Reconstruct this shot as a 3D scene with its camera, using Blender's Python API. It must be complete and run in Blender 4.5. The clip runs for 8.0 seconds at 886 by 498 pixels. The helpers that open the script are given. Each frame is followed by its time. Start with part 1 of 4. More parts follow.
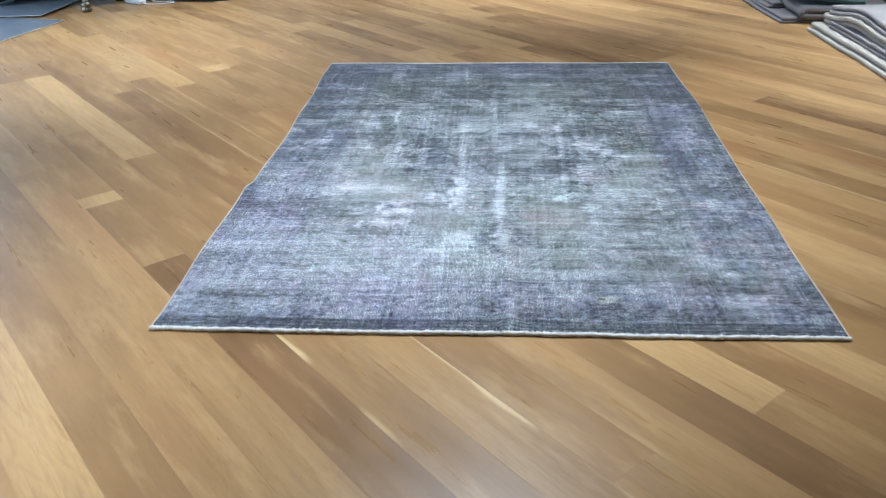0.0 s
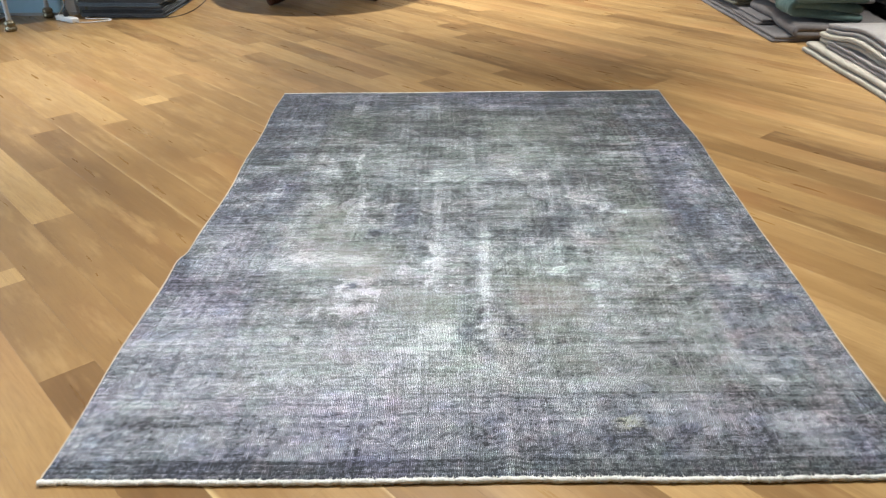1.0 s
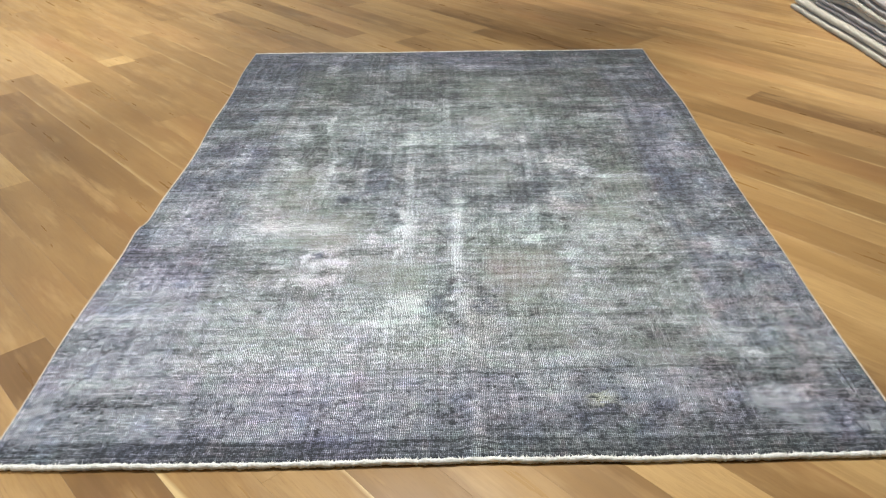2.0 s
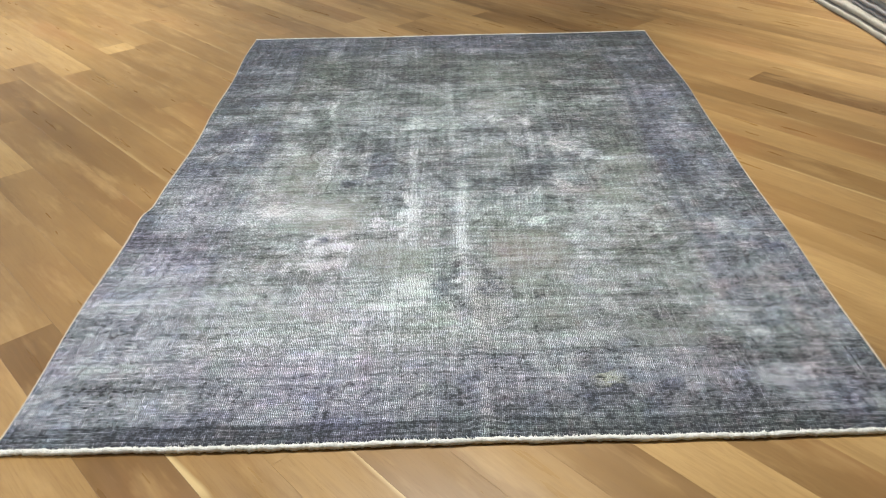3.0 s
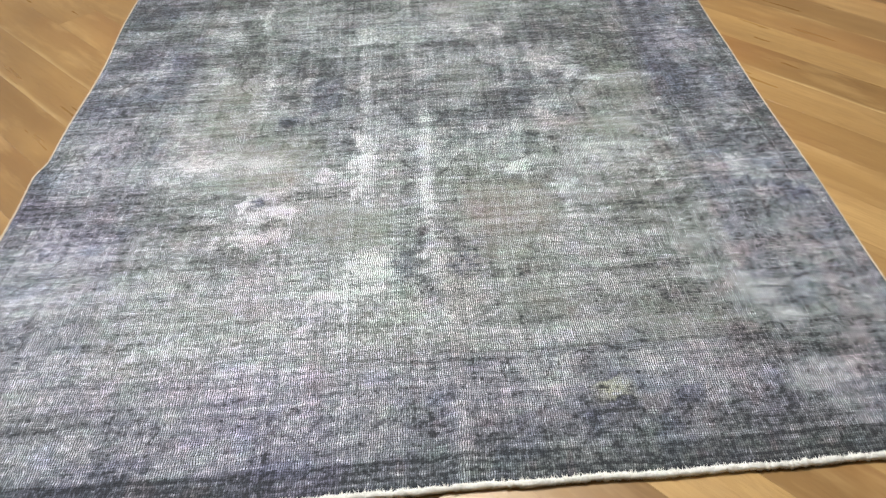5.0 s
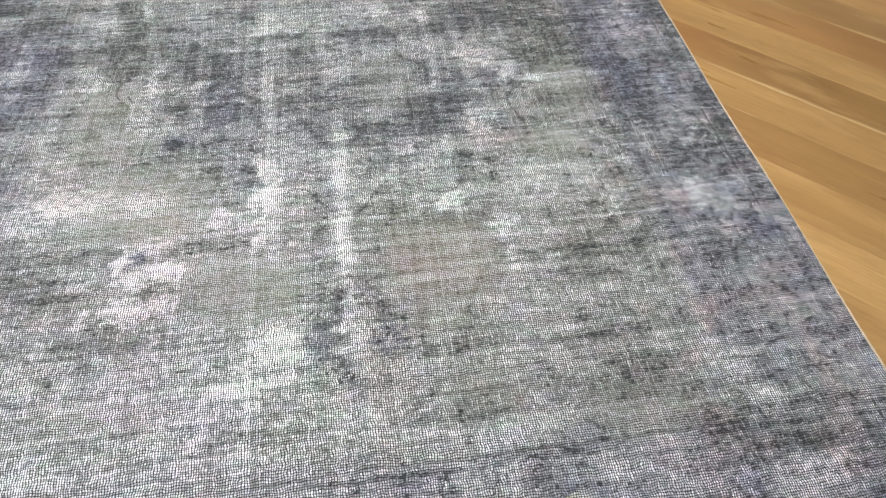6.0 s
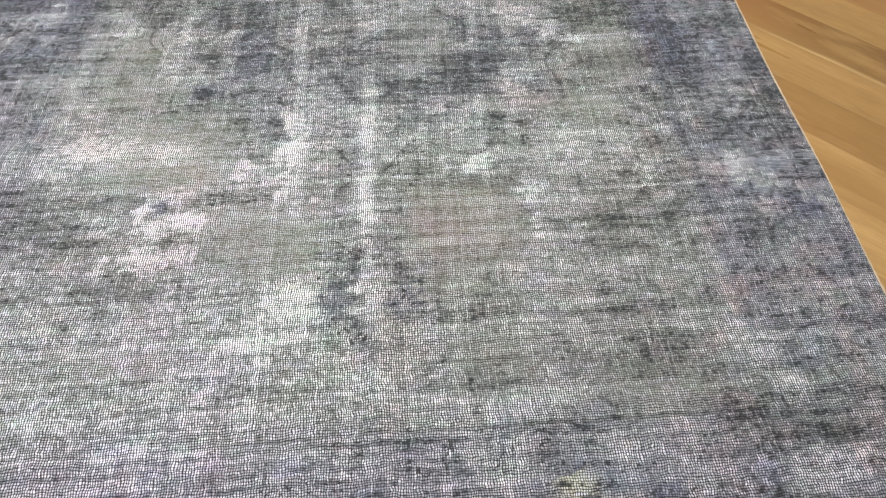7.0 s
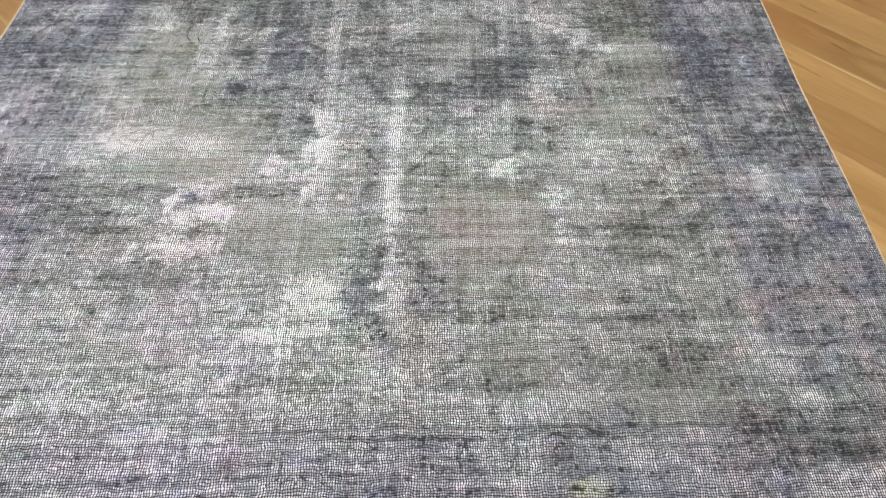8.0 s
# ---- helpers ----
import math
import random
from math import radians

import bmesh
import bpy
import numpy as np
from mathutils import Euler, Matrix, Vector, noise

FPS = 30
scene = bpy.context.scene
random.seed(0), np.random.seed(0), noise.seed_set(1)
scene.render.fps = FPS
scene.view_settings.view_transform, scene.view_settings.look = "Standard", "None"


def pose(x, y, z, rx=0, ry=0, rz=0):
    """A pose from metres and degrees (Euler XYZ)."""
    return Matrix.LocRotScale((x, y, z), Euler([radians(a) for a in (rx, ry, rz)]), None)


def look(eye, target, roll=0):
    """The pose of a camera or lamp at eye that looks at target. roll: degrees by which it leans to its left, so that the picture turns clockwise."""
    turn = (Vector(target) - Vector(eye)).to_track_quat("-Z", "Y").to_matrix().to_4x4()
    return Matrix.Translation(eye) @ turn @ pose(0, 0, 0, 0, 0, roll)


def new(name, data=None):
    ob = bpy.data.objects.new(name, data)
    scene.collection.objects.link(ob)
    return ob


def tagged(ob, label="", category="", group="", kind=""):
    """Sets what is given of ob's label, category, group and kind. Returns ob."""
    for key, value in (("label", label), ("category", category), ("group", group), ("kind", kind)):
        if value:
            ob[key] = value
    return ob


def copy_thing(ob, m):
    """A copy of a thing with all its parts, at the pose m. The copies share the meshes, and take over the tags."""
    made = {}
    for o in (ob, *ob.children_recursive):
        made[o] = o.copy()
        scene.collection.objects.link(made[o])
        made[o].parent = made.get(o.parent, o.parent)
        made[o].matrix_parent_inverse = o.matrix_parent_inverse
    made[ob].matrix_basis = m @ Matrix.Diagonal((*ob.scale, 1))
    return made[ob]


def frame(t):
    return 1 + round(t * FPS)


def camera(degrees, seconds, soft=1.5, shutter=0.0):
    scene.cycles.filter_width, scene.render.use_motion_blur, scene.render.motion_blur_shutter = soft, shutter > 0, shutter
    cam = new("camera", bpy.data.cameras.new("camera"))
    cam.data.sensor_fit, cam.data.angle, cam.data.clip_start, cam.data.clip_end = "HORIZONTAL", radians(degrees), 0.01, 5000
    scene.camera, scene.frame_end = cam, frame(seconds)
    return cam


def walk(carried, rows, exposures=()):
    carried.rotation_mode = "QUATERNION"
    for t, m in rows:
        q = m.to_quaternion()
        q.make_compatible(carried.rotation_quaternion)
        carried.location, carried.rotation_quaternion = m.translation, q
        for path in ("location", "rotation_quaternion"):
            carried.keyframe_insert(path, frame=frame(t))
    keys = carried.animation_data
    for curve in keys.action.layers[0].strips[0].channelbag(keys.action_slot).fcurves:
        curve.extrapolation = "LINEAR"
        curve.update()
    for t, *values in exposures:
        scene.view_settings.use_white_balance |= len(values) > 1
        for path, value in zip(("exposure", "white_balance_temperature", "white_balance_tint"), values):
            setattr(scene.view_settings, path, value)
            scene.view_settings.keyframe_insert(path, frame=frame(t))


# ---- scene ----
cam = camera(58.5, 8.0, soft=1.26, shutter=0.3)
PATH = [
    (0, (0.942, -1.873, 1.29), (0.862, -0.113, 0.344), -0.6),
    (0.5, (0.93, -1.556, 1.263), (0.829, 0.202, 0.314), -1.6),
    (1, (0.891, -1.295, 1.284), (0.9, 0.469, 0.342), -0.2),
    (1.5, (0.92, -1.217, 1.271), (0.952, 0.539, 0.315), 0.4),
    (2, (0.95, -1.199, 1.253), (0.985, 0.517, 0.227), -0.1),
    (3.5, (0.911, -1.207, 1.242), (0.953, 0.483, 0.173), -1.2),
    (4, (0.875, -1.149, 1.223), (0.957, 0.505, 0.101), -1.4),
    (4.2, (0.882, -1.1, 1.206), (0.98, 0.528, 0.048), -1.2),
    (5.3, (0.986, -0.586, 1.204), (1.094, 0.875, -0.158), -1.2),
    (5.5, (0.991, -0.491, 1.2), (1.147, 0.938, -0.19), -0.6),
    (6, (1.013, -0.33, 1.211), (1.283, 1.024, -0.236), 2.5),
    (6.5, (1.05, -0.31, 1.194), (1.261, 1.005, -0.299), 2.9),
    (7, (1.069, -0.305, 1.192), (1.213, 0.987, -0.327), 1.8),
    (7.5, (1.072, -0.315, 1.187), (1.201, 0.974, -0.337), 2.2),
    (8, (1.063, -0.323, 1.194), (1.156, 0.987, -0.315), 2.6),
]
walk(cam, [(t, look(eye, target, roll)) for t, eye, target, roll in PATH],
     exposures=[(0.0, 0.57, 5080, 6), (1.0, 0.60, 6030, 7), (3.5, 0.47, 6140, 5), (5.5, 0.50, 6260, 9), (6.5, 0.40, 6340, 10), (8.0, 0.35, 6400, 10)])

# ---- world and lights ----
world = bpy.data.worlds.new("world")
scene.world = world
world.use_nodes = True
wbg = world.node_tree.nodes["Background"]
wsky = world.node_tree.nodes.new("ShaderNodeTexSky")
wsky.sky_type, wsky.sun_disc, wsky.sun_elevation, wsky.sun_rotation = "NISHITA", False, radians(40), radians(200)
world.node_tree.links.new(wsky.outputs[0], wbg.inputs[0])
wbg.inputs[1].default_value = 0.08

ROOM_X0, ROOM_X1, ROOM_Y0, ROOM_Y1, ROOM_H = -5.2, 6.4, -4.2, 8.6, 3.0


def spot(x, y, watts, kelvin_rgb, spread=95, blend=0.9, radius=0.06):
    lamp = bpy.data.lights.new("downlight", "SPOT")
    lamp.energy, lamp.color, lamp.spot_size, lamp.spot_blend, lamp.shadow_soft_size = watts, kelvin_rgb, radians(spread), blend, radius
    ob = new("downlight_lamp", lamp)
    ob.matrix_world = pose(x, y, ROOM_H - 0.09)
    return ob


WARM = (1.0, 0.955, 0.865)
# all out of view; the last is added only to brighten the near left floor
DOWNLIGHTS = [(-1.45, 3.1), (2.2, 5.3), (-0.13, 5.83), (3.7, 2.9), (1.0, 1.2), (-1.1, -1.2)]
POWERS = [345, 400, 400, 420, 400, 350]
SPREADS = [66, 78, 112, 70, 95, 74]
for (lx, ly), watts, spread in zip(DOWNLIGHTS, POWERS, SPREADS):
    spot(lx, ly, watts, WARM, spread)


def window_light(m, wide, high, watts, rgb):
    lamp = bpy.data.lights.new("window_daylight", "AREA")
    lamp.shape, lamp.size, lamp.size_y, lamp.energy, lamp.color = "RECTANGLE", wide, high, watts, rgb
    new("window_daylight", lamp).matrix_world = m


window_light(look((ROOM_X0 + 0.02, 3.6, 1.55), (0, 3.6, 1.0)), 5.6, 2.3, 150, (0.72, 0.86, 1.0))


# ---- node helpers ----
class Nodes:
    """A few shorthands over one material's node tree."""

    def __init__(self, name):
        self.mat = bpy.data.materials.new(name)
        self.mat.use_nodes = True
        self.t = self.mat.node_tree
        self.bsdf = self.t.nodes["Principled BSDF"]

    def n(self, kind):
        return self.t.nodes.new("ShaderNode" + kind)

    def attr(self, name):
        node = self.n("Attribute")
        node.attribute_name = name
        return node.outputs["Fac"]

    def uv(self, name):
        node = self.n("UVMap")
        node.uv_map = name
        return node.outputs[0]

    def put(self, value, socket):
        if isinstance(value, bpy.types.NodeSocket):
            self.t.links.new(value, socket)
        else:
            socket.default_value = value

    def math(self, op, a, b=0.0, c=None, clamp=False):
        node = self.n("Math")
        node.operation, node.use_clamp = op, clamp
        self.put(a, node.inputs[0]), self.put(b, node.inputs[1])
        if c is not None:
            self.put(c, node.inputs[2])
        return node.outputs[0]

    def mix(self, f, a, b, blend="MIX"):
        node = self.n("Mix")
        node.data_type, node.blend_type = "RGBA", blend
        self.put(f, node.inputs[0])
        for value, socket in ((a, node.inputs[6]), (b, node.inputs[7])):
            self.put((*value, 1.0) if isinstance(value, tuple) and len(value) == 3 else value, socket)
        return node.outputs[2]

    def noise(self, vec, scale, detail=3.0, rough=0.55, distort=0.0):
        node = self.n("TexNoise")
        self.put(vec, node.inputs["Vector"])
        node.inputs["Scale"].default_value, node.inputs["Detail"].default_value = scale, detail
        node.inputs["Roughness"].default_value, node.inputs["Distortion"].default_value = rough, distort
        return node.outputs[0]

    def ramp(self, f, lo, hi, a=0.0, b=1.0):
        node = self.n("MapRange")
        node.clamp = True
        self.put(f, node.inputs[0])
        for k, v in zip((1, 2, 3, 4), (lo, hi, a, b)):
            self.put(v, node.inputs[k])
        return node.outputs[0]

    def scaled(self, vec, sx, sy, sz):
        node = self.n("Mapping")
        self.put(vec, node.inputs[0])
        node.inputs["Scale"].default_value = (sx, sy, sz)
        return node.outputs[0]

    def bump(self, height, strength, distance):
        node = self.n("Bump")
        node.inputs["Strength"].default_value, node.inputs["Distance"].default_value = strength, distance
        self.put(height, node.inputs["Height"])
        self.put(node.outputs[0], self.bsdf.inputs["Normal"])

    def done(self, colour, rough, metal=0.0, spec=0.5):
        self.put((*colour, 1.0) if isinstance(colour, tuple) else colour, self.bsdf.inputs["Base Color"])
        self.put(rough, self.bsdf.inputs["Roughness"])
        self.bsdf.inputs["Metallic"].default_value = metal
        self.bsdf.inputs["Specular IOR Level"].default_value = spec
        return self.mat


# ---- materials ----
def oak_material():
    k = Nodes("oiled_oak")
    uv = k.uv("metres")
    tone = k.attr("tone")
    seed = k.attr("seed")
    sap = k.attr("sap")
    sep = k.n("SeparateXYZ")
    k.put(uv, sep.inputs[0])
    u, v = sep.outputs[0], sep.outputs[1]
    comb = k.n("CombineXYZ")
    k.put(u, comb.inputs[0]), k.put(v, comb.inputs[1]), k.put(k.math("MULTIPLY", seed, 37.0), comb.inputs[2])
    p = comb.outputs[0]
    cathedral = k.noise(k.scaled(p, 1.3, 9.0, 1.0), 1.6, 2.0, 0.5, 0.9)
    rings = k.math("SINE", k.math("MULTIPLY", cathedral, 46.0))
    grain = k.noise(k.scaled(p, 5.0, 130.0, 1.0), 1.0, 4.0, 0.65)
    pores = k.noise(k.scaled(p, 22.0, 520.0, 1.0), 1.0, 2.0, 0.6)
    cloud = k.noise(k.scaled(p, 2.2, 5.0, 1.0), 1.0, 3.0)
    pale, mid, dark = (0.525, 0.337, 0.140), (0.312, 0.183, 0.071), (0.165, 0.087, 0.032)
    # each board drifts from light to dark across its own width
    drift = k.noise(k.scaled(p, 0.7, 8.0, 1.0), 1.0, 2.0, 0.55)
    tone = k.math("ADD", tone, k.math("MULTIPLY", k.math("SUBTRACT", drift, 0.5), 0.75))
    base = k.mix(k.ramp(tone, 0.5, 1.0), mid, pale)
    base = k.mix(k.ramp(tone, 0.5, 0.0), base, dark)
    base = k.mix(k.math("MULTIPLY", k.ramp(rings, 0.0, 1.0), 0.15), base, (0.22, 0.115, 0.045))
    base = k.mix(k.ramp(grain, 0.48, 0.72, 0.0, 0.38), base, (0.24, 0.125, 0.05))
    base = k.mix(k.ramp(pores, 0.58, 0.72, 0.0, 0.35), base, (0.16, 0.085, 0.035))
    base = k.mix(k.ramp(cloud, 0.45, 0.75, 0.0, 0.42), base, (0.47, 0.283, 0.108))
    red = k.noise(k.scaled(p, 0.9, 2.0, 1.0), 1.0, 1.0)
    base = k.mix(k.ramp(red, 0.55, 0.75, 0.0, 0.22), base, (0.47, 0.21, 0.085))
    # pale blotches: worn finish and hazy glare, both put into the colour
    worn_glare = k.noise(k.scaled(p, 2.6, 13.0, 1.0), 1.0, 4.0, 0.65)
    base = k.mix(k.ramp(worn_glare, 0.52, 0.80, 0.0, 0.55), base, (0.60, 0.40, 0.18))
    # pale sapwood along one long side: the lower where sap is 1, the upper where it is -1
    side = k.mix(k.ramp(sap, 0.0, -1.0), v, k.math("SUBTRACT", 0.148, v))
    edge = k.math("ADD", side, k.math("MULTIPLY", k.math("SUBTRACT", k.noise(k.scaled(p, 3.0, 0.0, 1.0), 1.0, 2.0), 0.45), 0.05))
    base = k.mix(k.math("MULTIPLY", k.ramp(edge, 0.015, 0.005), k.math("MULTIPLY", k.math("MULTIPLY", k.math("ABSOLUTE", sap), 0.85), k.ramp(k.noise(k.scaled(p, 2.0, 0.0, 1.0), 1.0, 1.0), 0.36, 0.46))), base, (0.66, 0.49, 0.25))
    knots = k.n("TexVoronoi")
    k.put(k.scaled(p, 1.1, 4.5, 1.0), knots.inputs["Vector"])
    knots.inputs["Scale"].default_value = 1.0
    base = k.mix(k.ramp(knots.outputs["Distance"], 0.04, 0.01, 0.0, 0.12), base, (0.10, 0.05, 0.025))
    rough = k.ramp(k.noise(k.scaled(p, 3.0, 30.0, 1.0), 1.0, 3.0), 0.3, 0.8, 0.27, 0.44)
    k.bump(k.math("ADD", k.math("MULTIPLY", grain, 0.6), pores), 0.12, 0.0008)
    return k.done(base, rough, 0.0, 0.44)


def plain_material(name, colour, rough, vary=0.25, scale=6.0, metal=0.0, bump=0.0, bump_scale=60.0, spec=0.5):
    """A painted, metal or plastic surface with stains at two scales."""
    k = Nodes(name)
    co = k.n("TexCoord").outputs["Object"]
    big, fine = k.noise(co, scale, 4.0), k.noise(co, bump_scale, 3.0)
    low = tuple(c * (1 - vary) for c in colour)
    col = k.mix(k.ramp(big, 0.3, 0.75), colour, low)
    col = k.mix(k.ramp(fine, 0.5, 0.8, 0.0, vary), col, low)
    if bump:
        k.bump(fine, bump, 0.002)
    return k.done(col, k.ramp(big, 0.3, 0.8, rough, min(1.0, rough * 1.3)), metal, spec)


def cloth_material(name, colour, fleck, pitch=0.004):
    """A flat woven or felted wool with ribs and flecks."""
    k = Nodes(name)
    co = k.n("TexCoord").outputs["Object"]
    ribs = k.noise(k.scaled(co, 0.35, 1.0, 1.0), 1 / pitch, 2.0)
    cloud = k.noise(co, 7.0, 4.0)
    col = k.mix(k.ramp(cloud, 0.3, 0.75), colour, fleck)
    col = k.mix(k.ramp(ribs, 0.45, 0.75, 0.0, 0.6), col, tuple(c * 0.55 for c in colour))
    pill = k.noise(co, 55.0, 3.0, 0.7)
    col = k.mix(k.ramp(pill, 0.42, 0.72, 0.0, 0.45), col, tuple(c * 0.6 for c in colour))
    k.bump(k.math("ADD", ribs, k.math("MULTIPLY", pill, 2.0)), 0.6, 0.004)
    k.bsdf.inputs["Sheen Weight"].default_value = 0.15
    return k.done(col, 0.95, 0.0, 0.15)


def rug_material():
    """Knotted wool worn down to its cotton ground: threads in rows and columns, pile left in dashes along the rows."""
    k = Nodes("distressed_wool_pile")
    uv = k.uv("weave")
    dye = k.n("VertexColor")
    dye.layer_name = "dye"
    worn, calm = dye.outputs["Alpha"], k.attr("calm")
    sep = k.n("SeparateXYZ")
    k.put(uv, sep.inputs[0])
    bend = k.math("MULTIPLY", k.math("SUBTRACT", k.noise(uv, 8.0, 2.0), 0.5), 0.014)
    # every thread wanders a little from its neighbours
    sway = k.n("TexNoise")
    k.put(uv, sway.inputs["Vector"])
    sway.inputs["Scale"].default_value, sway.inputs["Detail"].default_value = 62.0, 1.0
    drift = k.n("SeparateColor")
    k.put(sway.outputs["Color"], drift.inputs[0])

    def wander(channel):
        return k.math("MULTIPLY", k.math("SUBTRACT", drift.outputs[channel], 0.5), 0.0074)
    u = k.math("ADD", sep.outputs[0], k.math("ADD", k.math("MULTIPLY", bend, 0.55), wander(0)))
    v = k.math("ADD", sep.outputs[1], k.math("ADD", bend, wander(1)))
    cols, rows = k.math("DIVIDE", u, 0.0044), k.math("DIVIDE", v, 0.0047)
    col_id, row_id = k.math("FLOOR", cols), k.math("FLOOR", rows)
    col_w = k.math("MULTIPLY", k.math("COSINE", k.math("MULTIPLY", cols, 2 * math.pi)), -1.0)
    row_w = k.math("MULTIPLY", k.math("COSINE", k.math("MULTIPLY", rows, 2 * math.pi)), -1.0)

    def pair(x, y):
        node = k.n("CombineXYZ")
        k.put(x, node.inputs[0]), k.put(y, node.inputs[1])
        return node.outputs[0]

    def chance(vec, size="3D"):
        node = k.n("TexWhiteNoise")
        node.noise_dimensions = size
        k.put(vec, node.inputs["W" if size == "1D" else "Vector"])
        return k.math("SUBTRACT", node.outputs["Value"], 0.5)

    def centred(value, gain):
        return k.math("MULTIPLY", k.math("SUBTRACT", value, 0.5), gain)
    knot, warp_luck, row_luck = chance(pair(col_id, row_id)), chance(col_id, "1D"), chance(row_id, "1D")
    long_dash = k.noise(pair(k.math("MULTIPLY", u, 9.0), k.math("MULTIPLY", row_id, 0.55)), 1.0, 3.0, 0.65)
    dash = k.noise(pair(k.math("MULTIPLY", u, 32.0), k.math("MULTIPLY", row_id, 0.5)), 1.0, 2.0, 0.6)
    blot = k.noise(k.scaled(uv, 30.0, 48.0, 1.0), 1.0, 4.0, 0.7)
    # how much of the pile is gone, broken up along the rows
    fleck = k.noise(pair(k.math("MULTIPLY", u, 75.0), k.math("MULTIPLY", row_id, 0.62)), 1.0, 2.0, 0.6)
    broken = k.math("ADD", k.math("ADD", centred(long_dash, 0.50), centred(fleck, 0.80)), k.math("ADD", centred(dash, 0.72), centred(blot, 0.80)))
    broken = k.math("MULTIPLY", broken, k.ramp(calm, 0.0, 1.0, 1.0, 0.26))
    level = k.math("ADD", worn, broken)
    luck = k.math("ADD", k.math("MULTIPLY", knot, 0.28), k.math("ADD", k.math("MULTIPLY", warp_luck, 0.16), k.math("MULTIPLY", row_luck, 0.14)))
    level = k.math("ADD", level, k.math("MULTIPLY", luck, k.ramp(calm, 0.0, 1.0, 1.0, 0.55)))
    base = k.mix(k.ramp(level, 0.20, 0.66, 0.0, 0.98), dye.outputs["Color"], (0.885, 0.915, 0.99))
    pile = k.ramp(level, 0.17, -0.10, 0.0, 0.92)
    base = k.mix(pile, base, (0.042, 0.047, 0.056))
    # fine drawn lines of the design, broken up by wear, knot by knot
    drawn = k.ramp(k.math("ADD", k.attr("ink"), k.math("ADD", k.math("MULTIPLY", knot, 0.55), centred(dash, 0.5))), 0.34, 0.52, 0.0, 0.86)
    base = k.mix(drawn, base, (0.026, 0.029, 0.031))
    cast = k.n("VertexColor")
    cast.layer_name = "cast"
    base = k.mix(1.0, base, cast.outputs["Color"], "MULTIPLY")
    # flecks of other dyes: lilac, green, rust
    for size, seed, rgb in ((15.0, 0.0, (0.95, 0.92, 1.04)), (13.0, 7.0, (0.90, 1.03, 0.93)), (21.0, 13.0, (1.03, 0.97, 0.95))):
        stain = k.noise(k.scaled(pair(k.math("ADD", u, seed), v), 1.0, 1.6, 1.0), size, 4.0, 0.7)
        base = k.mix(k.ramp(stain, 0.50, 0.72), base, k.mix(1.0, base, rgb, "MULTIPLY"))
    # gaps between warps and between rows of knots, their shade put into the colour
    gap_c = k.math("MULTIPLY", k.ramp(col_w, 0.25, -0.75), k.ramp(k.math("ADD", level, k.math("MULTIPLY", calm, -0.15)), 0.05, 0.40, 0.49, 0.95))
    gap_r = k.math("MULTIPLY", k.ramp(row_w, 0.15, -0.75), k.ramp(k.math("ADD", row_luck, knot), -0.7, 0.5, 0.96, 0.53))
    bald = k.ramp(level, 0.45, 0.95, 1.0, 0.5)
    gap_c, gap_r = k.math("MULTIPLY", gap_c, k.ramp(level, 0.55, 1.0, 1.0, 0.75)), k.math("MULTIPLY", gap_r, bald)
    gap = k.math("ADD", k.math("MAXIMUM", gap_c, gap_r), k.math("MULTIPLY", k.math("MULTIPLY", gap_c, gap_r), 0.7), clamp=True)
    base = k.mix(gap, base, k.mix(0.05, (0.005, 0.0055, 0.007), base))
    height = k.math("SUBTRACT", k.math("ADD", k.math("MULTIPLY", dash, 0.7), k.math("MULTIPLY", knot, 0.5)), gap)
    k.bump(height, 0.5, 0.0025)
    k.bsdf.inputs["Sheen Weight"].default_value = 0.1
    return k.done(base, 0.92, 0.0, 0.2)


OAK = oak_material()
JOINT = plain_material("joint_filler", (0.06, 0.035, 0.018), 0.8)
RUG = rug_material()
FRINGE = cloth_material("cotton_cord", (0.90, 0.88, 0.85), (0.80, 0.78, 0.74), 0.003)
SELVEDGE = cloth_material("selvedge_yarn", (0.64, 0.53, 0.40), (0.46, 0.38, 0.31), 0.003)
# unseen walls, kept this dark to cut the light they bounce
PLASTER = plain_material("greige_plaster", (0.44, 0.42, 0.38), 0.85, 0.06, 1.5, bump=0.1)
CEILING_PAINT = plain_material("ceiling_paint", (0.62, 0.61, 0.59), 0.9, 0.05, 1.0)
BLUE_PAINT = plain_material("pale_blue_paint", (0.42, 0.64, 0.78), 0.5, 0.12, 3.0)
WHITE_PLASTIC = plain_material("white_plastic", (0.80, 0.80, 0.80), 0.35, 0.08, 20.0)
BLACK_RUBBER = plain_material("black_rubber", (0.02, 0.02, 0.022), 0.5, 0.2, 20.0)
BRASS = plain_material("aged_brass", (0.30, 0.26, 0.18), 0.38, 0.4, 30.0, 1.0)
GREY_PAINT = plain_material("silver_grey_paint", (0.42, 0.43, 0.43), 0.4, 0.2, 20.0)
MAHOGANY = plain_material("dark_red_mahogany", (0.085, 0.026, 0.014), 0.25, 0.4, 12.0)
WOOL_SLATE = cloth_material("slate_grey_wool", (0.105, 0.115, 0.13), (0.16, 0.165, 0.18))
WOOL_DARK = cloth_material("charcoal_wool", (0.05, 0.055, 0.065), (0.085, 0.09, 0.10))
WOOL_GREY = cloth_material("mid_grey_wool", (0.195, 0.175, 0.173), (0.14, 0.127, 0.127))
WOOL_BEIGE = cloth_material("greige_wool", (0.53, 0.475, 0.40), (0.40, 0.36, 0.305))
WOOL_LILAC = cloth_material("lilac_grey_wool", (0.37, 0.335, 0.32), (0.28, 0.255, 0.25))
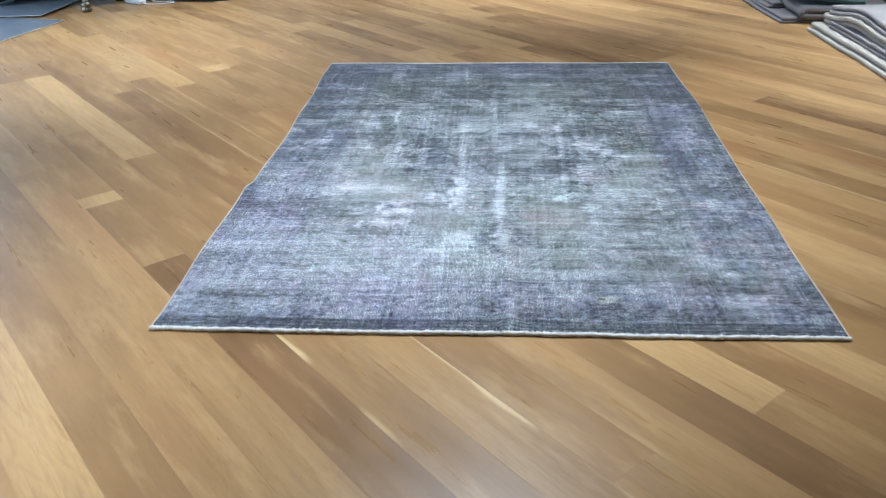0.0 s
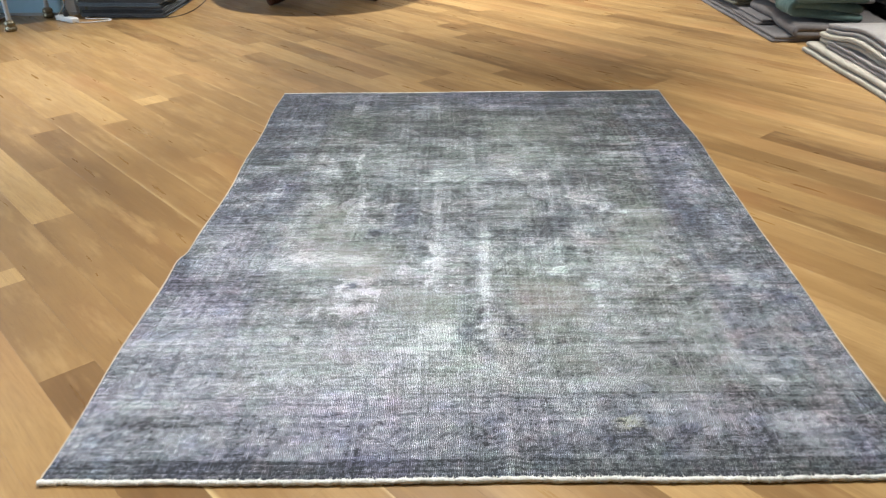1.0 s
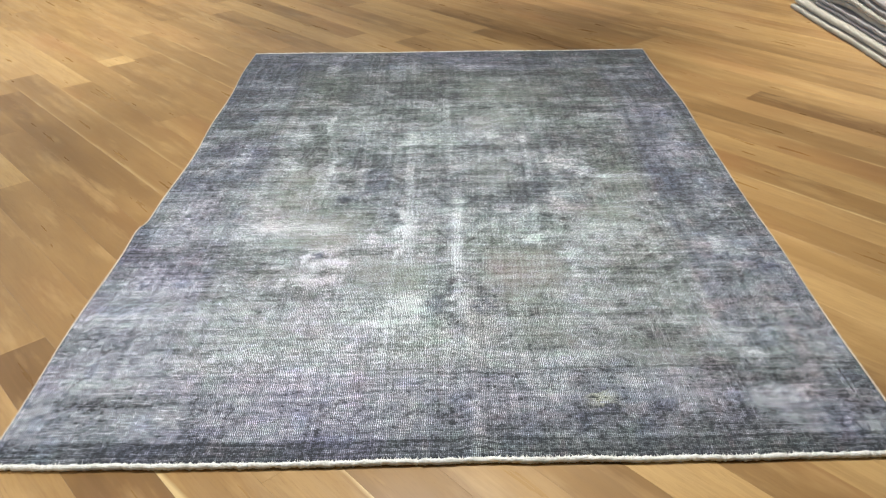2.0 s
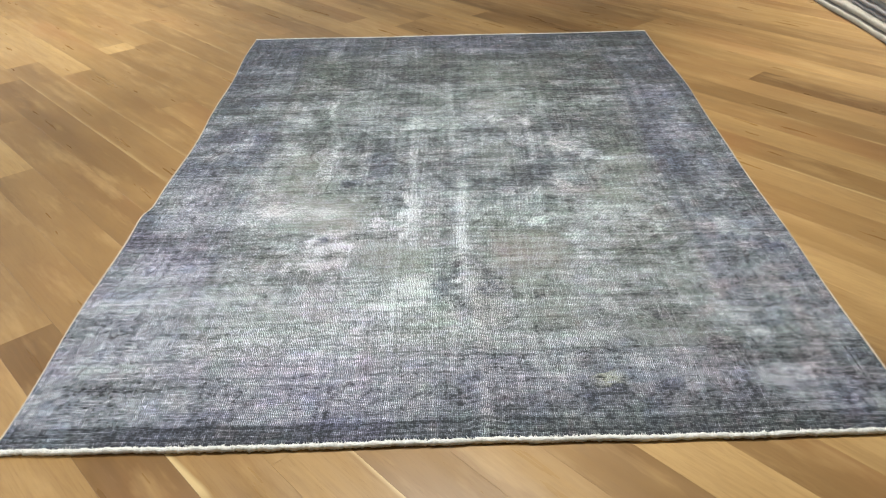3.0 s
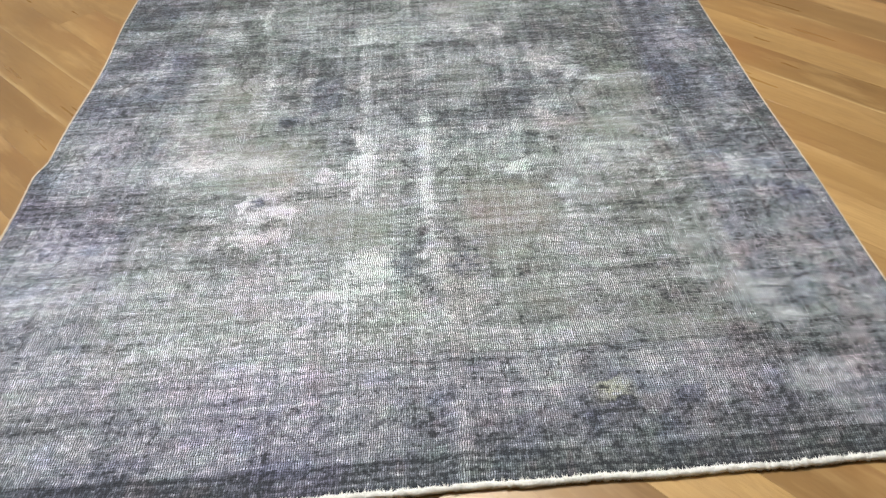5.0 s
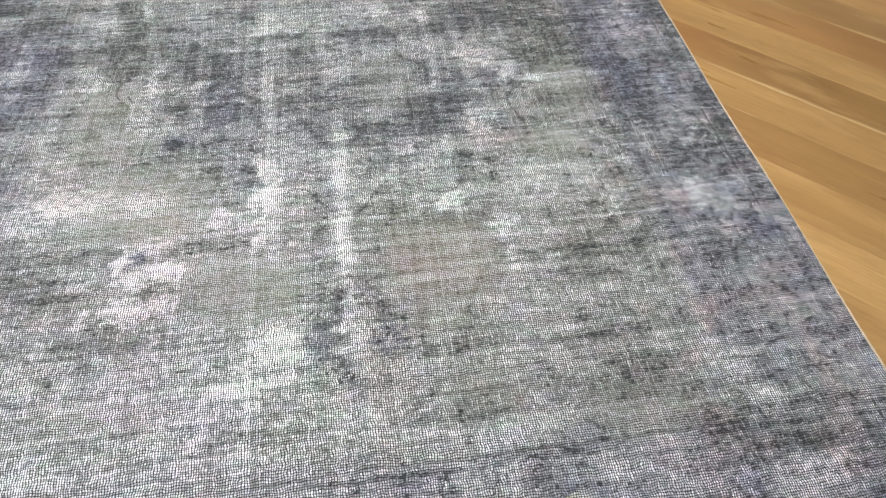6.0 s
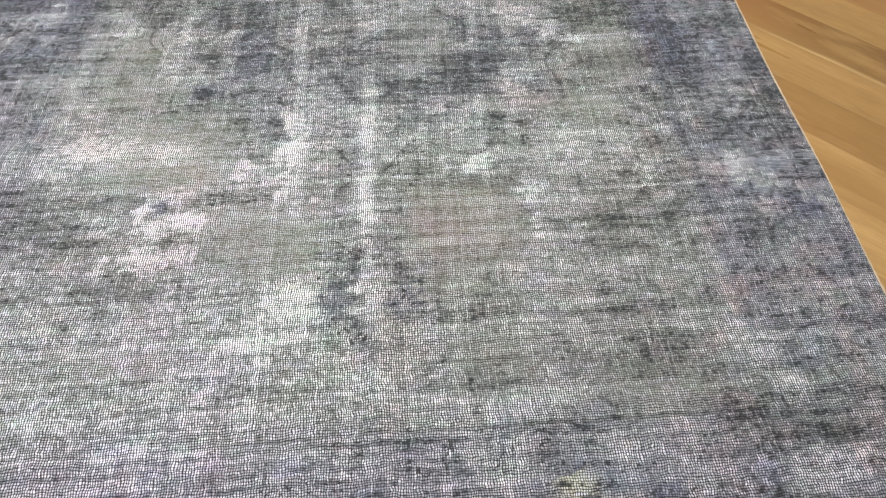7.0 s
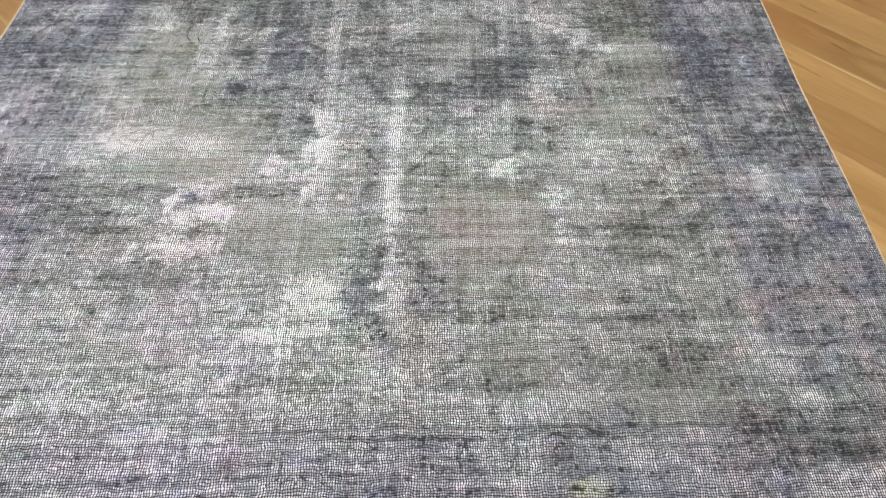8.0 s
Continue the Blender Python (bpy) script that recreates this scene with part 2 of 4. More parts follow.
WOOL_TEAL = cloth_material("teal_green_wool", (0.165, 0.245, 0.228), (0.12, 0.185, 0.172))
WOOL_BLUE = cloth_material("blue_grey_wool", (0.16, 0.21, 0.27), (0.22, 0.26, 0.31))
WOOL_MOTTLED = cloth_material("mottled_blue_grey_wool", (0.135, 0.145, 0.160), (0.07, 0.08, 0.092), 0.012)
WOOL_BLACK = cloth_material("black_wool", (0.018, 0.019, 0.021), (0.03, 0.03, 0.033))
WOOL_OLIVE = cloth_material("olive_grey_wool", (0.12, 0.115, 0.085), (0.08, 0.08, 0.065))


# ---- mesh helpers ----
def part(name, bm, material, parent=None, label="", smooth=False):
    """One mesh object of its own under a thing or a part."""
    mesh = bpy.data.meshes.new(name)
    bmesh.ops.recalc_face_normals(bm, faces=bm.faces)
    bm.to_mesh(mesh)
    bm.free()
    mesh.materials.append(material)
    for f in mesh.polygons:
        f.use_smooth = smooth
    ob = new(name, mesh)
    ob.parent = parent
    return tagged(ob, label) if label else ob


def thing(name, m, label, category, group="", kind=""):
    ob = new(name)
    ob.matrix_world = m
    return tagged(ob, label, category, group, kind)


def box_bm(x0, x1, y0, y1, z0, z1, bevel=0.0, segments=2):
    bm = bmesh.new()
    bmesh.ops.create_cube(bm, size=1.0)
    for p in bm.verts:
        p.co = Vector(((x0 + x1) / 2 + p.co.x * (x1 - x0), (y0 + y1) / 2 + p.co.y * (y1 - y0), (z0 + z1) / 2 + p.co.z * (z1 - z0)))
    if bevel:
        bmesh.ops.bevel(bm, geom=bm.edges[:], offset=bevel, segments=segments, affect="EDGES", profile=0.5)
    return bm


def lathe_bm(profile, steps=28, at=(0, 0, 0)):
    """A turned form from (radius, height) pairs."""
    bm = bmesh.new()
    rings = []
    for r, z in profile:
        rings.append([bm.verts.new((at[0] + r * math.cos(2 * math.pi * i / steps), at[1] + r * math.sin(2 * math.pi * i / steps), at[2] + z)) for i in range(steps)])
    for a, b in zip(rings, rings[1:]):
        for i in range(steps):
            bm.faces.new((a[i], a[(i + 1) % steps], b[(i + 1) % steps], b[i]))
    bm.faces.new(rings[0][::-1]), bm.faces.new(rings[-1])
    return bm


def tube_bm(points, radius, sides=8, taper=None):
    """A round cord along points."""
    bm = bmesh.new()
    pts = [Vector(p) for p in points]
    rings = []
    for i, p in enumerate(pts):
        d = (pts[min(i + 1, len(pts) - 1)] - pts[max(i - 1, 0)]).normalized()
        side = d.cross(Vector((0, 0, 1)))
        side = side.normalized() if side.length > 1e-4 else Vector((1, 0, 0))
        up = side.cross(d)
        r = radius * (taper(i / (len(pts) - 1)) if taper else 1.0)
        rings.append([bm.verts.new(p + r * (math.cos(2 * math.pi * j / sides) * side + math.sin(2 * math.pi * j / sides) * up)) for j in range(sides)])
    for a, b in zip(rings, rings[1:]):
        for j in range(sides):
            bm.faces.new((a[j], a[(j + 1) % sides], b[(j + 1) % sides], b[j]))
    bm.faces.new(rings[0][::-1]), bm.faces.new(rings[-1])
    return bm


def spline(points, steps=10):
    """A smooth line through the points."""
    pts = [Vector(p) for p in points]
    pts = [2 * pts[0] - pts[1], *pts, 2 * pts[-1] - pts[-2]]
    out = []
    for a, b, c, d in zip(pts, pts[1:], pts[2:], pts[3:]):
        for i in range(steps):
            t = i / steps
            out.append(0.5 * (2 * b + (c - a) * t + (2 * a - 5 * b + 4 * c - d) * t * t + (3 * b - a - 3 * c + d) * t ** 3))
    return out + [pts[-2]]


# ---- room shell ----
def wall(name, x0, x1, y0, y1, label, material=PLASTER):
    ob = part(name, box_bm(x0, x1, y0, y1, 0, ROOM_H), material)
    return tagged(ob, label, "wall", kind="structure")


T = 0.15
wall("wall_north", ROOM_X0 - T, ROOM_X1 + T, ROOM_Y1, ROOM_Y1 + T, "plain greige plastered wall closing the showroom, out of view")
wall("wall_south", ROOM_X0 - T, ROOM_X1 + T, ROOM_Y0 - T, ROOM_Y0, "plain greige plastered wall closing the showroom, out of view")
wall("wall_east", ROOM_X1, ROOM_X1 + T, ROOM_Y0, ROOM_Y1, "plain greige plastered wall closing the showroom, out of view")
# the unseen window wall, assumed for the cool daylight: a parapet, a head and two piers round one opening
WY0, WY1, WZ0, WZ1 = 0.8, 6.4, 0.4, 2.7
wall_west = tagged(new("wall_west"), "greige plastered wall with a wide window assumed for daylight, out of view", "wall", kind="structure")
for nm, a, b, c, d in (("pier", ROOM_Y0, WY0, 0, ROOM_H), ("pier", WY1, ROOM_Y1, 0, ROOM_H), ("parapet", WY0, WY1, 0, WZ0), ("lintel", WY0, WY1, WZ1, ROOM_H)):
    part(nm, box_bm(ROOM_X0 - T, ROOM_X0, a, b, c, d), PLASTER, wall_west)
tagged(part("ceiling", box_bm(ROOM_X0 - T, ROOM_X1 + T, ROOM_Y0 - T, ROOM_Y1 + T, ROOM_H, ROOM_H + T), CEILING_PAINT), "flat white painted ceiling", "ceiling", kind="structure")

# ---- the rug ----
RUG_L = 2.915


def rug_left(y):
    s = 1 / (1 + np.exp(-(y - 1.06) / 0.013))
    return 0.012 * np.clip(y / 0.9, 0, 1) + 0.021 * s + 0.019 * np.clip((y - 1.0) / 0.7, 0, 1) + 0.004 * np.sin(y * 9.0) * (y > 0.05)


def rug_right(y):
    return np.interp(y, (0.0, 0.7, 1.15, 1.5, 1.7, 1.9, 2.1, 2.4, 2.9), (2.0, 2.023, 2.040, 2.053, 2.062, 2.077, 2.088, 2.088, 2.096)) + 0.002 * np.sin(y * 9.0)


def rug_far(f):
    return 2.898 + 0.03 * f + 0.004 * np.sin(f * 14.0)


def rug_near(f):
    return 0.012 + 0.0022 * np.sin(f * 13.0 + 1.0) + 0.0008 * np.sin(f * 61.0)


def rug_xy(f, g):
    """The place of the fraction f across and g along the rug."""
    y = rug_near(f) + g * (rug_far(f) - rug_near(f))
    left, right = rug_left(y), rug_right(y)
    return left + f * (right - left), y


def rug_height(x, y):
    crease = 0.011 * np.exp(-((x - 1.042 - 0.006 * np.sin(y * 7.0)) / 0.026) ** 2) * np.clip((1.05 - y) / 0.5, 0, 1) * (0.75 + 0.25 * np.sin(y * 19.0))
    side = 0.004 * np.exp(-((x - 0.50 - 0.01 * np.sin(y * 11.0)) / 0.018) ** 2) * np.exp(-((y - 0.33) / 0.16) ** 2)
    pull = 0.0025 * np.exp(-((y - 0.625 + 0.02 * (x - 0.6)) / 0.006) ** 2) * np.exp(-((x - 0.62) / 0.16) ** 2)
    roll = 0.0016 * np.sin(x * 8.0 + 1.3 * np.sin(y * 3.1)) * np.sin(y * 5.3 + 0.4) + 0.0012 * np.sin(y * 41.0 + 2 * np.sin(x * 9.0)) * np.exp(-((x - 1.05) / 0.25) ** 2)
    return 0.007 + crease + side + pull + roll


def soft_noise(shape, cells, rng):
    """Smooth noise from 0 to 1 with so many cells down and across."""
    cy, cx = cells
    grid = rng.random((cy + 3, cx + 3))
    ys, xs = np.linspace(0, cy, shape[0]), np.linspace(0, cx, shape[1])
    iy, ix = ys.astype(int), xs.astype(int)
    fy, fx = ys - iy, xs - ix
    fy, fx = (fy * fy * (3 - 2 * fy))[:, None], (fx * fx * (3 - 2 * fx))[None]
    a, b = grid[iy][:, ix], grid[iy][:, ix + 1]
    c, d = grid[iy + 1][:, ix], grid[iy + 1][:, ix + 1]
    return (a * (1 - fx) + b * fx) * (1 - fy) + (c * (1 - fx) + d * fx) * fy


# worn spots: x, y, half width, half length, how bare
BARE_NEAR = [
    (0.873, 1.04, 0.026, 0.09, 1.0), (0.868, 0.91, 0.018, 0.05, 0.7), (0.776, 0.958, 0.017, 0.038, 0.5), (0.82, 0.965, 0.024, 0.031, 0.12),
    (0.584, 0.857, 0.016, 0.042, 1.0), (0.638, 0.887, 0.046, 0.016, 0.6), (0.668, 0.815, 0.04, 0.026, 0.85), (0.6, 0.79, 0.03, 0.03, 1.0),
    (0.585, 0.733, 0.022, 0.034, 0.55), (1.274, 0.941, 0.021, 0.023, 0.8), (1.381, 0.859, 0.03, 0.03, 0.7), (1.387, 0.771, 0.015, 0.051, 0.5),
    (0.853, 0.478, 0.017, 0.02, 0.7), (0.872, 0.53, 0.067, 0.035, 0.5), (1.016, 0.601, 0.016, 0.039, 0.65), (0.629, 0.31, 0.045, 0.021, 0.5),
    (0.741, 0.296, 0.045, 0.018, 0.45), (0.445, 0.372, 0.042, 0.016, 0.5),
]
BARE_MID = [
    (0.586, 1.347, 0.033, 0.094, 0.55), (0.645, 1.287, 0.017, 0.036, 0.5), (0.7, 1.104, 0.021, 0.012, 0.6), (0.185, 1.558, 0.036, 0.04, 0.4),
    (0.256, 1.448, 0.021, 0.044, 0.35), (1.414, 1.364, 0.022, 0.085, 0.45), (1.459, 1.517, 0.034, 0.04, 0.5), (1.398, 1.118, 0.04, 0.093, 0.45),
    (1.523, 1.438, 0.026, 0.027, 0.65), (1.581, 1.394, 0.02, 0.022, 0.65), (1.491, 1.007, 0.012, 0.059, 0.5), (1.649, 0.897, 0.021, 0.054, 0.45),
    (1.838, 0.895, 0.02, 0.055, 0.45), (1.721, 1.037, 0.013, 0.039, 0.35), (1.756, 0.345, 0.037, 0.028, 0.5), (1.742, 0.448, 0.016, 0.063, 0.35),
    (0.526, 0.775, 0.05, 0.062, 0.3),
]
BARE_FAR = [
    (0.548, 1.899, 0.013, 0.115, 0.7), (0.451, 1.761, 0.04, 0.058, 0.6), (0.449, 1.497, 0.037, 0.038, 0.5), (0.6, 1.425, 0.015, 0.144, 0.55),
    (0.887, 1.741, 0.036, 0.06, 0.65), (0.9, 1.526, 0.026, 0.051, 0.55), (0.491, 2.68, 0.035, 0.081, 0.6), (0.233, 1.564, 0.043, 0.091, 0.5),
    (1.711, 1.981, 0.065, 0.039, 0.6), (1.586, 1.398, 0.025, 0.026, 0.6), (1.447, 1.523, 0.063, 0.038, 0.5), (1.411, 1.274, 0.034, 0.088, 0.5),
    (1.334, 1.767, 0.028, 0.058, 0.4), (1.056, 1.477, 0.037, 0.087, 0.35), (1.905, 1.664, 0.066, 0.055, 0.4), (1.204, 1.777, 0.034, 0.029, 0.45),
    (1.428, 1.073, 0.055, 0.029, 0.4),
]
BARE_SIDE = [
    (0.188, 0.528, 0.186, 0.039, 0.45), (0.221, 0.416, 0.073, 0.047, 0.4), (0.505, 0.368, 0.082, 0.042, 0.45), (0.374, 0.555, 0.115, 0.053, 0.35),
    (1.874, 0.867, 0.056, 0.034, 0.5), (1.503, 1.029, 0.063, 0.009, 0.3), (1.865, 0.452, 0.073, 0.05, 0.35), (1.736, 0.447, 0.037, 0.049, 0.4),
    (1.777, 0.205, 0.066, 0.03, 0.5), (0.163, 0.324, 0.056, 0.049, 0.35), (0.315, 0.158, 0.065, 0.021, 0.35), (0.807, 2.643, 0.154, 0.089, 0.3),
    (0.47, 1.05, 0.05, 0.065, 0.45), (0.356, 0.969, 0.054, 0.036, 0.3),
    (0.466, 1.031, 0.07, 0.05, 1.12), (0.597, 1.021, 0.06, 0.04, 0.96), (0.599, 0.714, 0.09, 0.03, 0.96), (0.894, 0.585, 0.055, 0.05, 1.36), (0.839, 0.508, 0.07, 0.025, 0.96),
]
# patches where one dye stays: x, y, half width, half length, strength
OLIVE = [
    (0.605, 1.012, 0.136, 0.121, 1), (0.491, 1.295, 0.068, 0.154, 0.6), (0.83, 0.749, 0.104, 0.092, 0.95), (1.655, 1.329, 0.051, 0.12, 0.7),
    (1.537, 1.113, 0.101, 0.057, 0.7), (1.185, 1.411, 0.073, 0.137, 0.5), (0.533, 1.228, 0.087, 0.064, 0.6), (0.512, 1.391, 0.066, 0.078, 0.7),
    (1.318, 2.308, 0.207, 0.153, 0.55), (1.231, 1.945, 0.095, 0.112, 0.5), (1.616, 1.281, 0.088, 0.067, 0.4), (0.841, 0.29, 0.069, 0.043, 0.3),
    (1.523, 0.351, 0.098, 0.057, 0.4),
]
TAN = [
    (1.226, 0.768, 0.11, 0.102, 0.95), (1.194, 0.625, 0.065, 0.045, 0.5), (1.269, 0.447, 0.076, 0.053, 0.35), (0.58, 0.476, 0.084, 0.036, 0.4),
    (1.565, 0.344, 0.088, 0.022, 0.3), (1.373, 1.139, 0.067, 0.031, 0.3),
]
INDIGO = [
    (0.768, 1.426, 0.048, 0.045, 0.8), (0.669, 1.228, 0.033, 0.027, 0.6), (0.957, 0.59, 0.032, 0.047, 0.8), (1.095, 0.582, 0.027, 0.04, 0.8),
    (1.803, 1.354, 0.048, 0.122, 0.7), (1.792, 0.808, 0.061, 0.045, 0.5), (1.937, 0.77, 0.048, 0.04, 0.7), (0.119, 1.368, 0.055, 0.071, 0.5),
    (0.344, 1.098, 0.057, 0.069, 0.4), (0.612, 0.854, 0.019, 0.017, 0.9), (1.778, 0.402, 0.036, 0.029, 0.5), (0.771, 1.377, 0.041, 0.105, 0.6),
    (1.492, 0.171, 0.032, 0.019, 0.7), (1.426, 0.111, 0.022, 0.034, 0.7), (1.863, 0.102, 0.038, 0.046, 0.6), (0.336, 0.078, 0.15, 0.044, 0.5),
    (1.943, 0.602, 0.031, 0.035, 0.6),
]
PINK = [
    (0.777, 0.959, 0.024, 0.048, 1), (0.607, 0.476, 0.066, 0.024, 0.6), (0.448, 1.055, 0.037, 0.043, 0.6), (1.579, 0.67, 0.034, 0.018, 0.8),
    (1.397, 1.113, 0.04, 0.087, 0.6), (1.604, 0.327, 0.015, 0.016, 0.9), (0.501, 0.269, 0.057, 0.053, 0.6), (0.954, 0.811, 0.029, 0.04, 0.7),
    (1.637, 0.266, 0.027, 0.085, 0.9), (2.012, 0.649, 0.032, 0.058, 0.8), (0.183, 0.844, 0.129, 0.082, 0.4), (0.309, 2.733, 0.086, 0.138, 0.5),
    (1.261, 0.527, 0.052, 0.038, 0.5),
]
MINT = [
    (0.94, 0.733, 0.056, 0.068, 0.8), (1.273, 0.941, 0.022, 0.023, 0.8), (1.331, 1.118, 0.053, 0.092, 0.8), (1.377, 0.857, 0.036, 0.025, 0.7),
    (1.65, 0.897, 0.02, 0.054, 0.8), (1.125, 0.75, 0.031, 0.027, 0.6), (0.965, 0.519, 0.036, 0.025, 0.5), (0.626, 0.392, 0.086, 0.047, 0.4),
]


def rug_dye(x, y, f, g):
    """The faded design: border bands, rosettes, a lobed medallion with pendants, worn bare in spots. Colour and
    bareness, which also carries some light fall-off.
    """
    rng = np.random.default_rng(11)
    shape = x.shape
    across, along = f * 2.04, g * RUG_L
    inset = np.minimum(np.minimum(across, 2.04 - across), np.minimum(along, RUG_L - along))
    big, mid = soft_noise(shape, (7, 5), rng), soft_noise(shape, (24, 16), rng)
    fine, grit = soft_noise(shape, (90, 60), rng), soft_noise(shape, (260, 150), rng)
    abrash, streak = soft_noise(shape, (60, 3), rng), soft_noise(shape, (290, 22), rng)
    hue = soft_noise(shape, (16, 9), rng)
    warp_line = soft_noise(shape, (4, 200), rng)
    # field and border colours
    grey, field = np.array((0.225, 0.235, 0.255)), np.array((0.222, 0.230, 0.225))
    col = np.where((inset > 0.30)[..., None], field, grey)
    ink = np.zeros(shape)

    def blend(mask, rgb):
        nonlocal col, ink
        if max(rgb) < 0.125:
            ink = ink + np.clip(mask, 0, 1)
        col = col + np.clip(mask, 0, 1)[..., None] * (np.array(rgb) - col)
    blend((hue - 0.5) * 1.6 * (inset < 0.34), (0.225, 0.225, 0.275))
    blend((0.45 - hue) * 1.2, (0.19, 0.205, 0.16))
    on_side = np.minimum(across, 2.04 - across) < np.minimum(along, RUG_L - along)
    # guard lines and border motifs
    def band(a, b, soft=0.006):
        return 1 / (1 + np.exp(-(inset - a) / soft)) / (1 + np.exp((inset - b) / soft))
    for a, b in ((0.0, 0.05), (0.206, 0.211), (0.294, 0.299)):
        blend(band(a, b, 0.003) * np.where(b < 0.06, 0.15, 0.22) * (0.4 + mid), (0.085, 0.092, 0.095))
    for stripe in (0.010, 0.024, 0.040, 0.056):
        blend(np.exp(-((along - stripe) / 0.004) ** 2) * (0.20 + 0.40 * fine), (0.06, 0.066, 0.062))
    run = np.where(on_side, along, across)
    sq = np.abs(((run / 0.078) % 1) - 0.5) * 0.078
    ring = np.maximum(sq / 0.030, np.abs(inset - 0.252) / 0.028)
    blend(np.exp(-((ring - 1.0) / 0.14) ** 2) * np.where(on_side, 0.15, 0.10 + 0.26 * np.exp(-((x - 1.0) / 0.55) ** 2)) * (0.25 + fine), (0.075, 0.08, 0.078))
    blend((ring < 0.8) * 0.25 * mid, (0.40, 0.41, 0.40))
    ph = (run / 0.30) % 1 - 0.5
    ros = np.hypot(ph * 0.30, inset - 0.128)
    petals = 0.052 + 0.014 * np.cos(8 * np.arctan2(inset - 0.128, ph * 0.30))
    blend(np.exp(-((ros - petals) / 0.008) ** 2) * 0.55 * (0.3 + fine), (0.09, 0.09, 0.11))
    blend((ros < petals - 0.012) * 0.35, (0.27, 0.27, 0.33))
    vine = np.abs(inset - 0.128 - 0.045 * np.sin(run * 2 * math.pi / 0.30))
    blend(np.exp(-(vine / 0.008) ** 2) * 0.4 * fine, (0.10, 0.11, 0.10))
    # medallion and pendants
    mx, my = x - 1.05, (y - 1.45)
    ang, rad = np.arctan2(my, mx * 1.15), np.hypot(mx * 1.15, my)
    lobe = 0.50 + 0.045 * np.cos(12 * ang) + 0.05 * np.cos(2 * ang)
    inside = 1 / (1 + np.exp((rad - lobe) / 0.015))
    blend(inside * 0.45 * (0.35 + big), (0.15, 0.165, 0.20))
    blend(np.exp(-((rad - lobe) / 0.016) ** 2) * 0.5 * (0.2 + mid), (0.42, 0.44, 0.44))
    blend(np.exp(-((rad - lobe - 0.03) / 0.007) ** 2) * 0.5 * fine, (0.08, 0.085, 0.085))
    lobe2 = 0.26 + 0.03 * np.cos(8 * ang)
    blend(np.exp(-((rad - lobe2) / 0.012) ** 2) * 0.4 * (0.3 + fine), (0.10, 0.11, 0.12))
    edge_of_pendants = []
    for cy in (0.60, 2.33):
        r2 = np.hypot(mx, (y - cy) * 0.85)
        star = 0.085 + 0.022 * np.cos(4 * np.arctan2(y - cy, mx))
        blend(np.exp(-((r2 - star) / 0.017) ** 2) * (0.1 + 0.6 * fine), (0.06, 0.065, 0.085))
        pend = np.abs(x - 1.01) / 0.105 + np.abs(y - cy) / 0.105 - 1 + 0.10 * np.sign(np.sin(mx * 290))
        edge_of_pendants.append(pend)
    # stray leaf work in the field and corners
    leaf = np.sin(x * 37 + 3 * np.sin(y * 11)) * np.sin(y * 41 + 2.5 * np.sin(x * 13))
    blend((leaf > 0.55) * 0.25 * (inset > 0.3) * (mid > 0.45), (0.09, 0.095, 0.09))
    corner = np.hypot(np.minimum(across, 2.04 - across) - 0.3, np.minimum(along, RUG_L - along) - 0.3)
    blend(np.exp(-((corner - 0.55 - 0.04 * np.sin(12 * np.arctan2(across - 1.02, along - 1.45))) / 0.012) ** 2) * 0.4 * fine * (inset > 0.3), (0.09, 0.095, 0.09))
    # patches of one dye
    wx, wy = x + 0.012 * (mid - 0.5) + 0.018 * (fine - 0.5) + 0.034 * (grit - 0.5), y + 0.010 * (mid - 0.5) + 0.016 * (fine - 0.5) + 0.022 * (grit - 0.5)
    def spots(rows):
        out = np.zeros(shape)
        for px, py, w, h, s in rows:
            d = np.maximum(((wx - px) / w) ** 2, ((wy - py) / h) ** 2) * 0.6 + 0.4 * (((wx - px) / w) ** 2 + ((wy - py) / h) ** 2)
            out = np.maximum(out, s / (1 + np.exp(np.minimum((d - 1.0) / 0.30, 50.0))))
        return out
    blend(spots(OLIVE) * (0.8 + 0.2 * mid), (0.235, 0.238, 0.19))
    blend(spots(TAN) * (0.75 + 0.25 * mid), (0.275, 0.24, 0.20))
    blend(spots(INDIGO) * (0.5 + 0.4 * mid), (0.13, 0.145, 0.215))
    blend((fine > 0.78) * 0.25, (0.25, 0.17, 0.17))
    blend(np.exp(-(((x - 1.35) / 0.035) ** 2 + ((y - 0.20) / 0.035) ** 2)) * (fine > 0.4) * 0.8, (0.55, 0.54, 0.36))
    # bareness, with brightness differences between the rug's ends put in as well
    cloud = soft_noise(shape, (34, 18), rng)
    patch = soft_noise(shape, (13, 9), rng)
    def crisp(a, lo, hi):
        a = np.clip((a - lo) / (hi - lo), 0, 1)
        return a * a * (3 - 2 * a)
    wear_tone = 0.27 + 0.06 * (crisp(patch, 0.2, 0.8) - 0.5) + (0.14 + 0.03 * crisp(y, 1.0, 1.5)) * (crisp(cloud, 0.25, 0.8) - 0.4) + (0.14 + 0.06 * crisp(y, 1.0, 1.5)) * (mid - 0.5) + 0.20 * (fine - 0.5) + 0.14 * (grit - 0.5) + 0.16 * (abrash - 0.5)
    wear_tone = wear_tone + 0.17 * np.clip(1.15 - np.hypot((x - 0.62) / 0.75, (y - 0.46) / 0.32), 0, 1)
    wear_tone = wear_tone + 0.10 * np.clip(1.2 - np.hypot((x - 0.95) / 0.5, (y - 0.45) / 0.22), 0, 1)
    # near end made paler here in place of stronger lamp light
    wear_tone = wear_tone + 0.05 * crisp(-y, -0.8, -0.3)
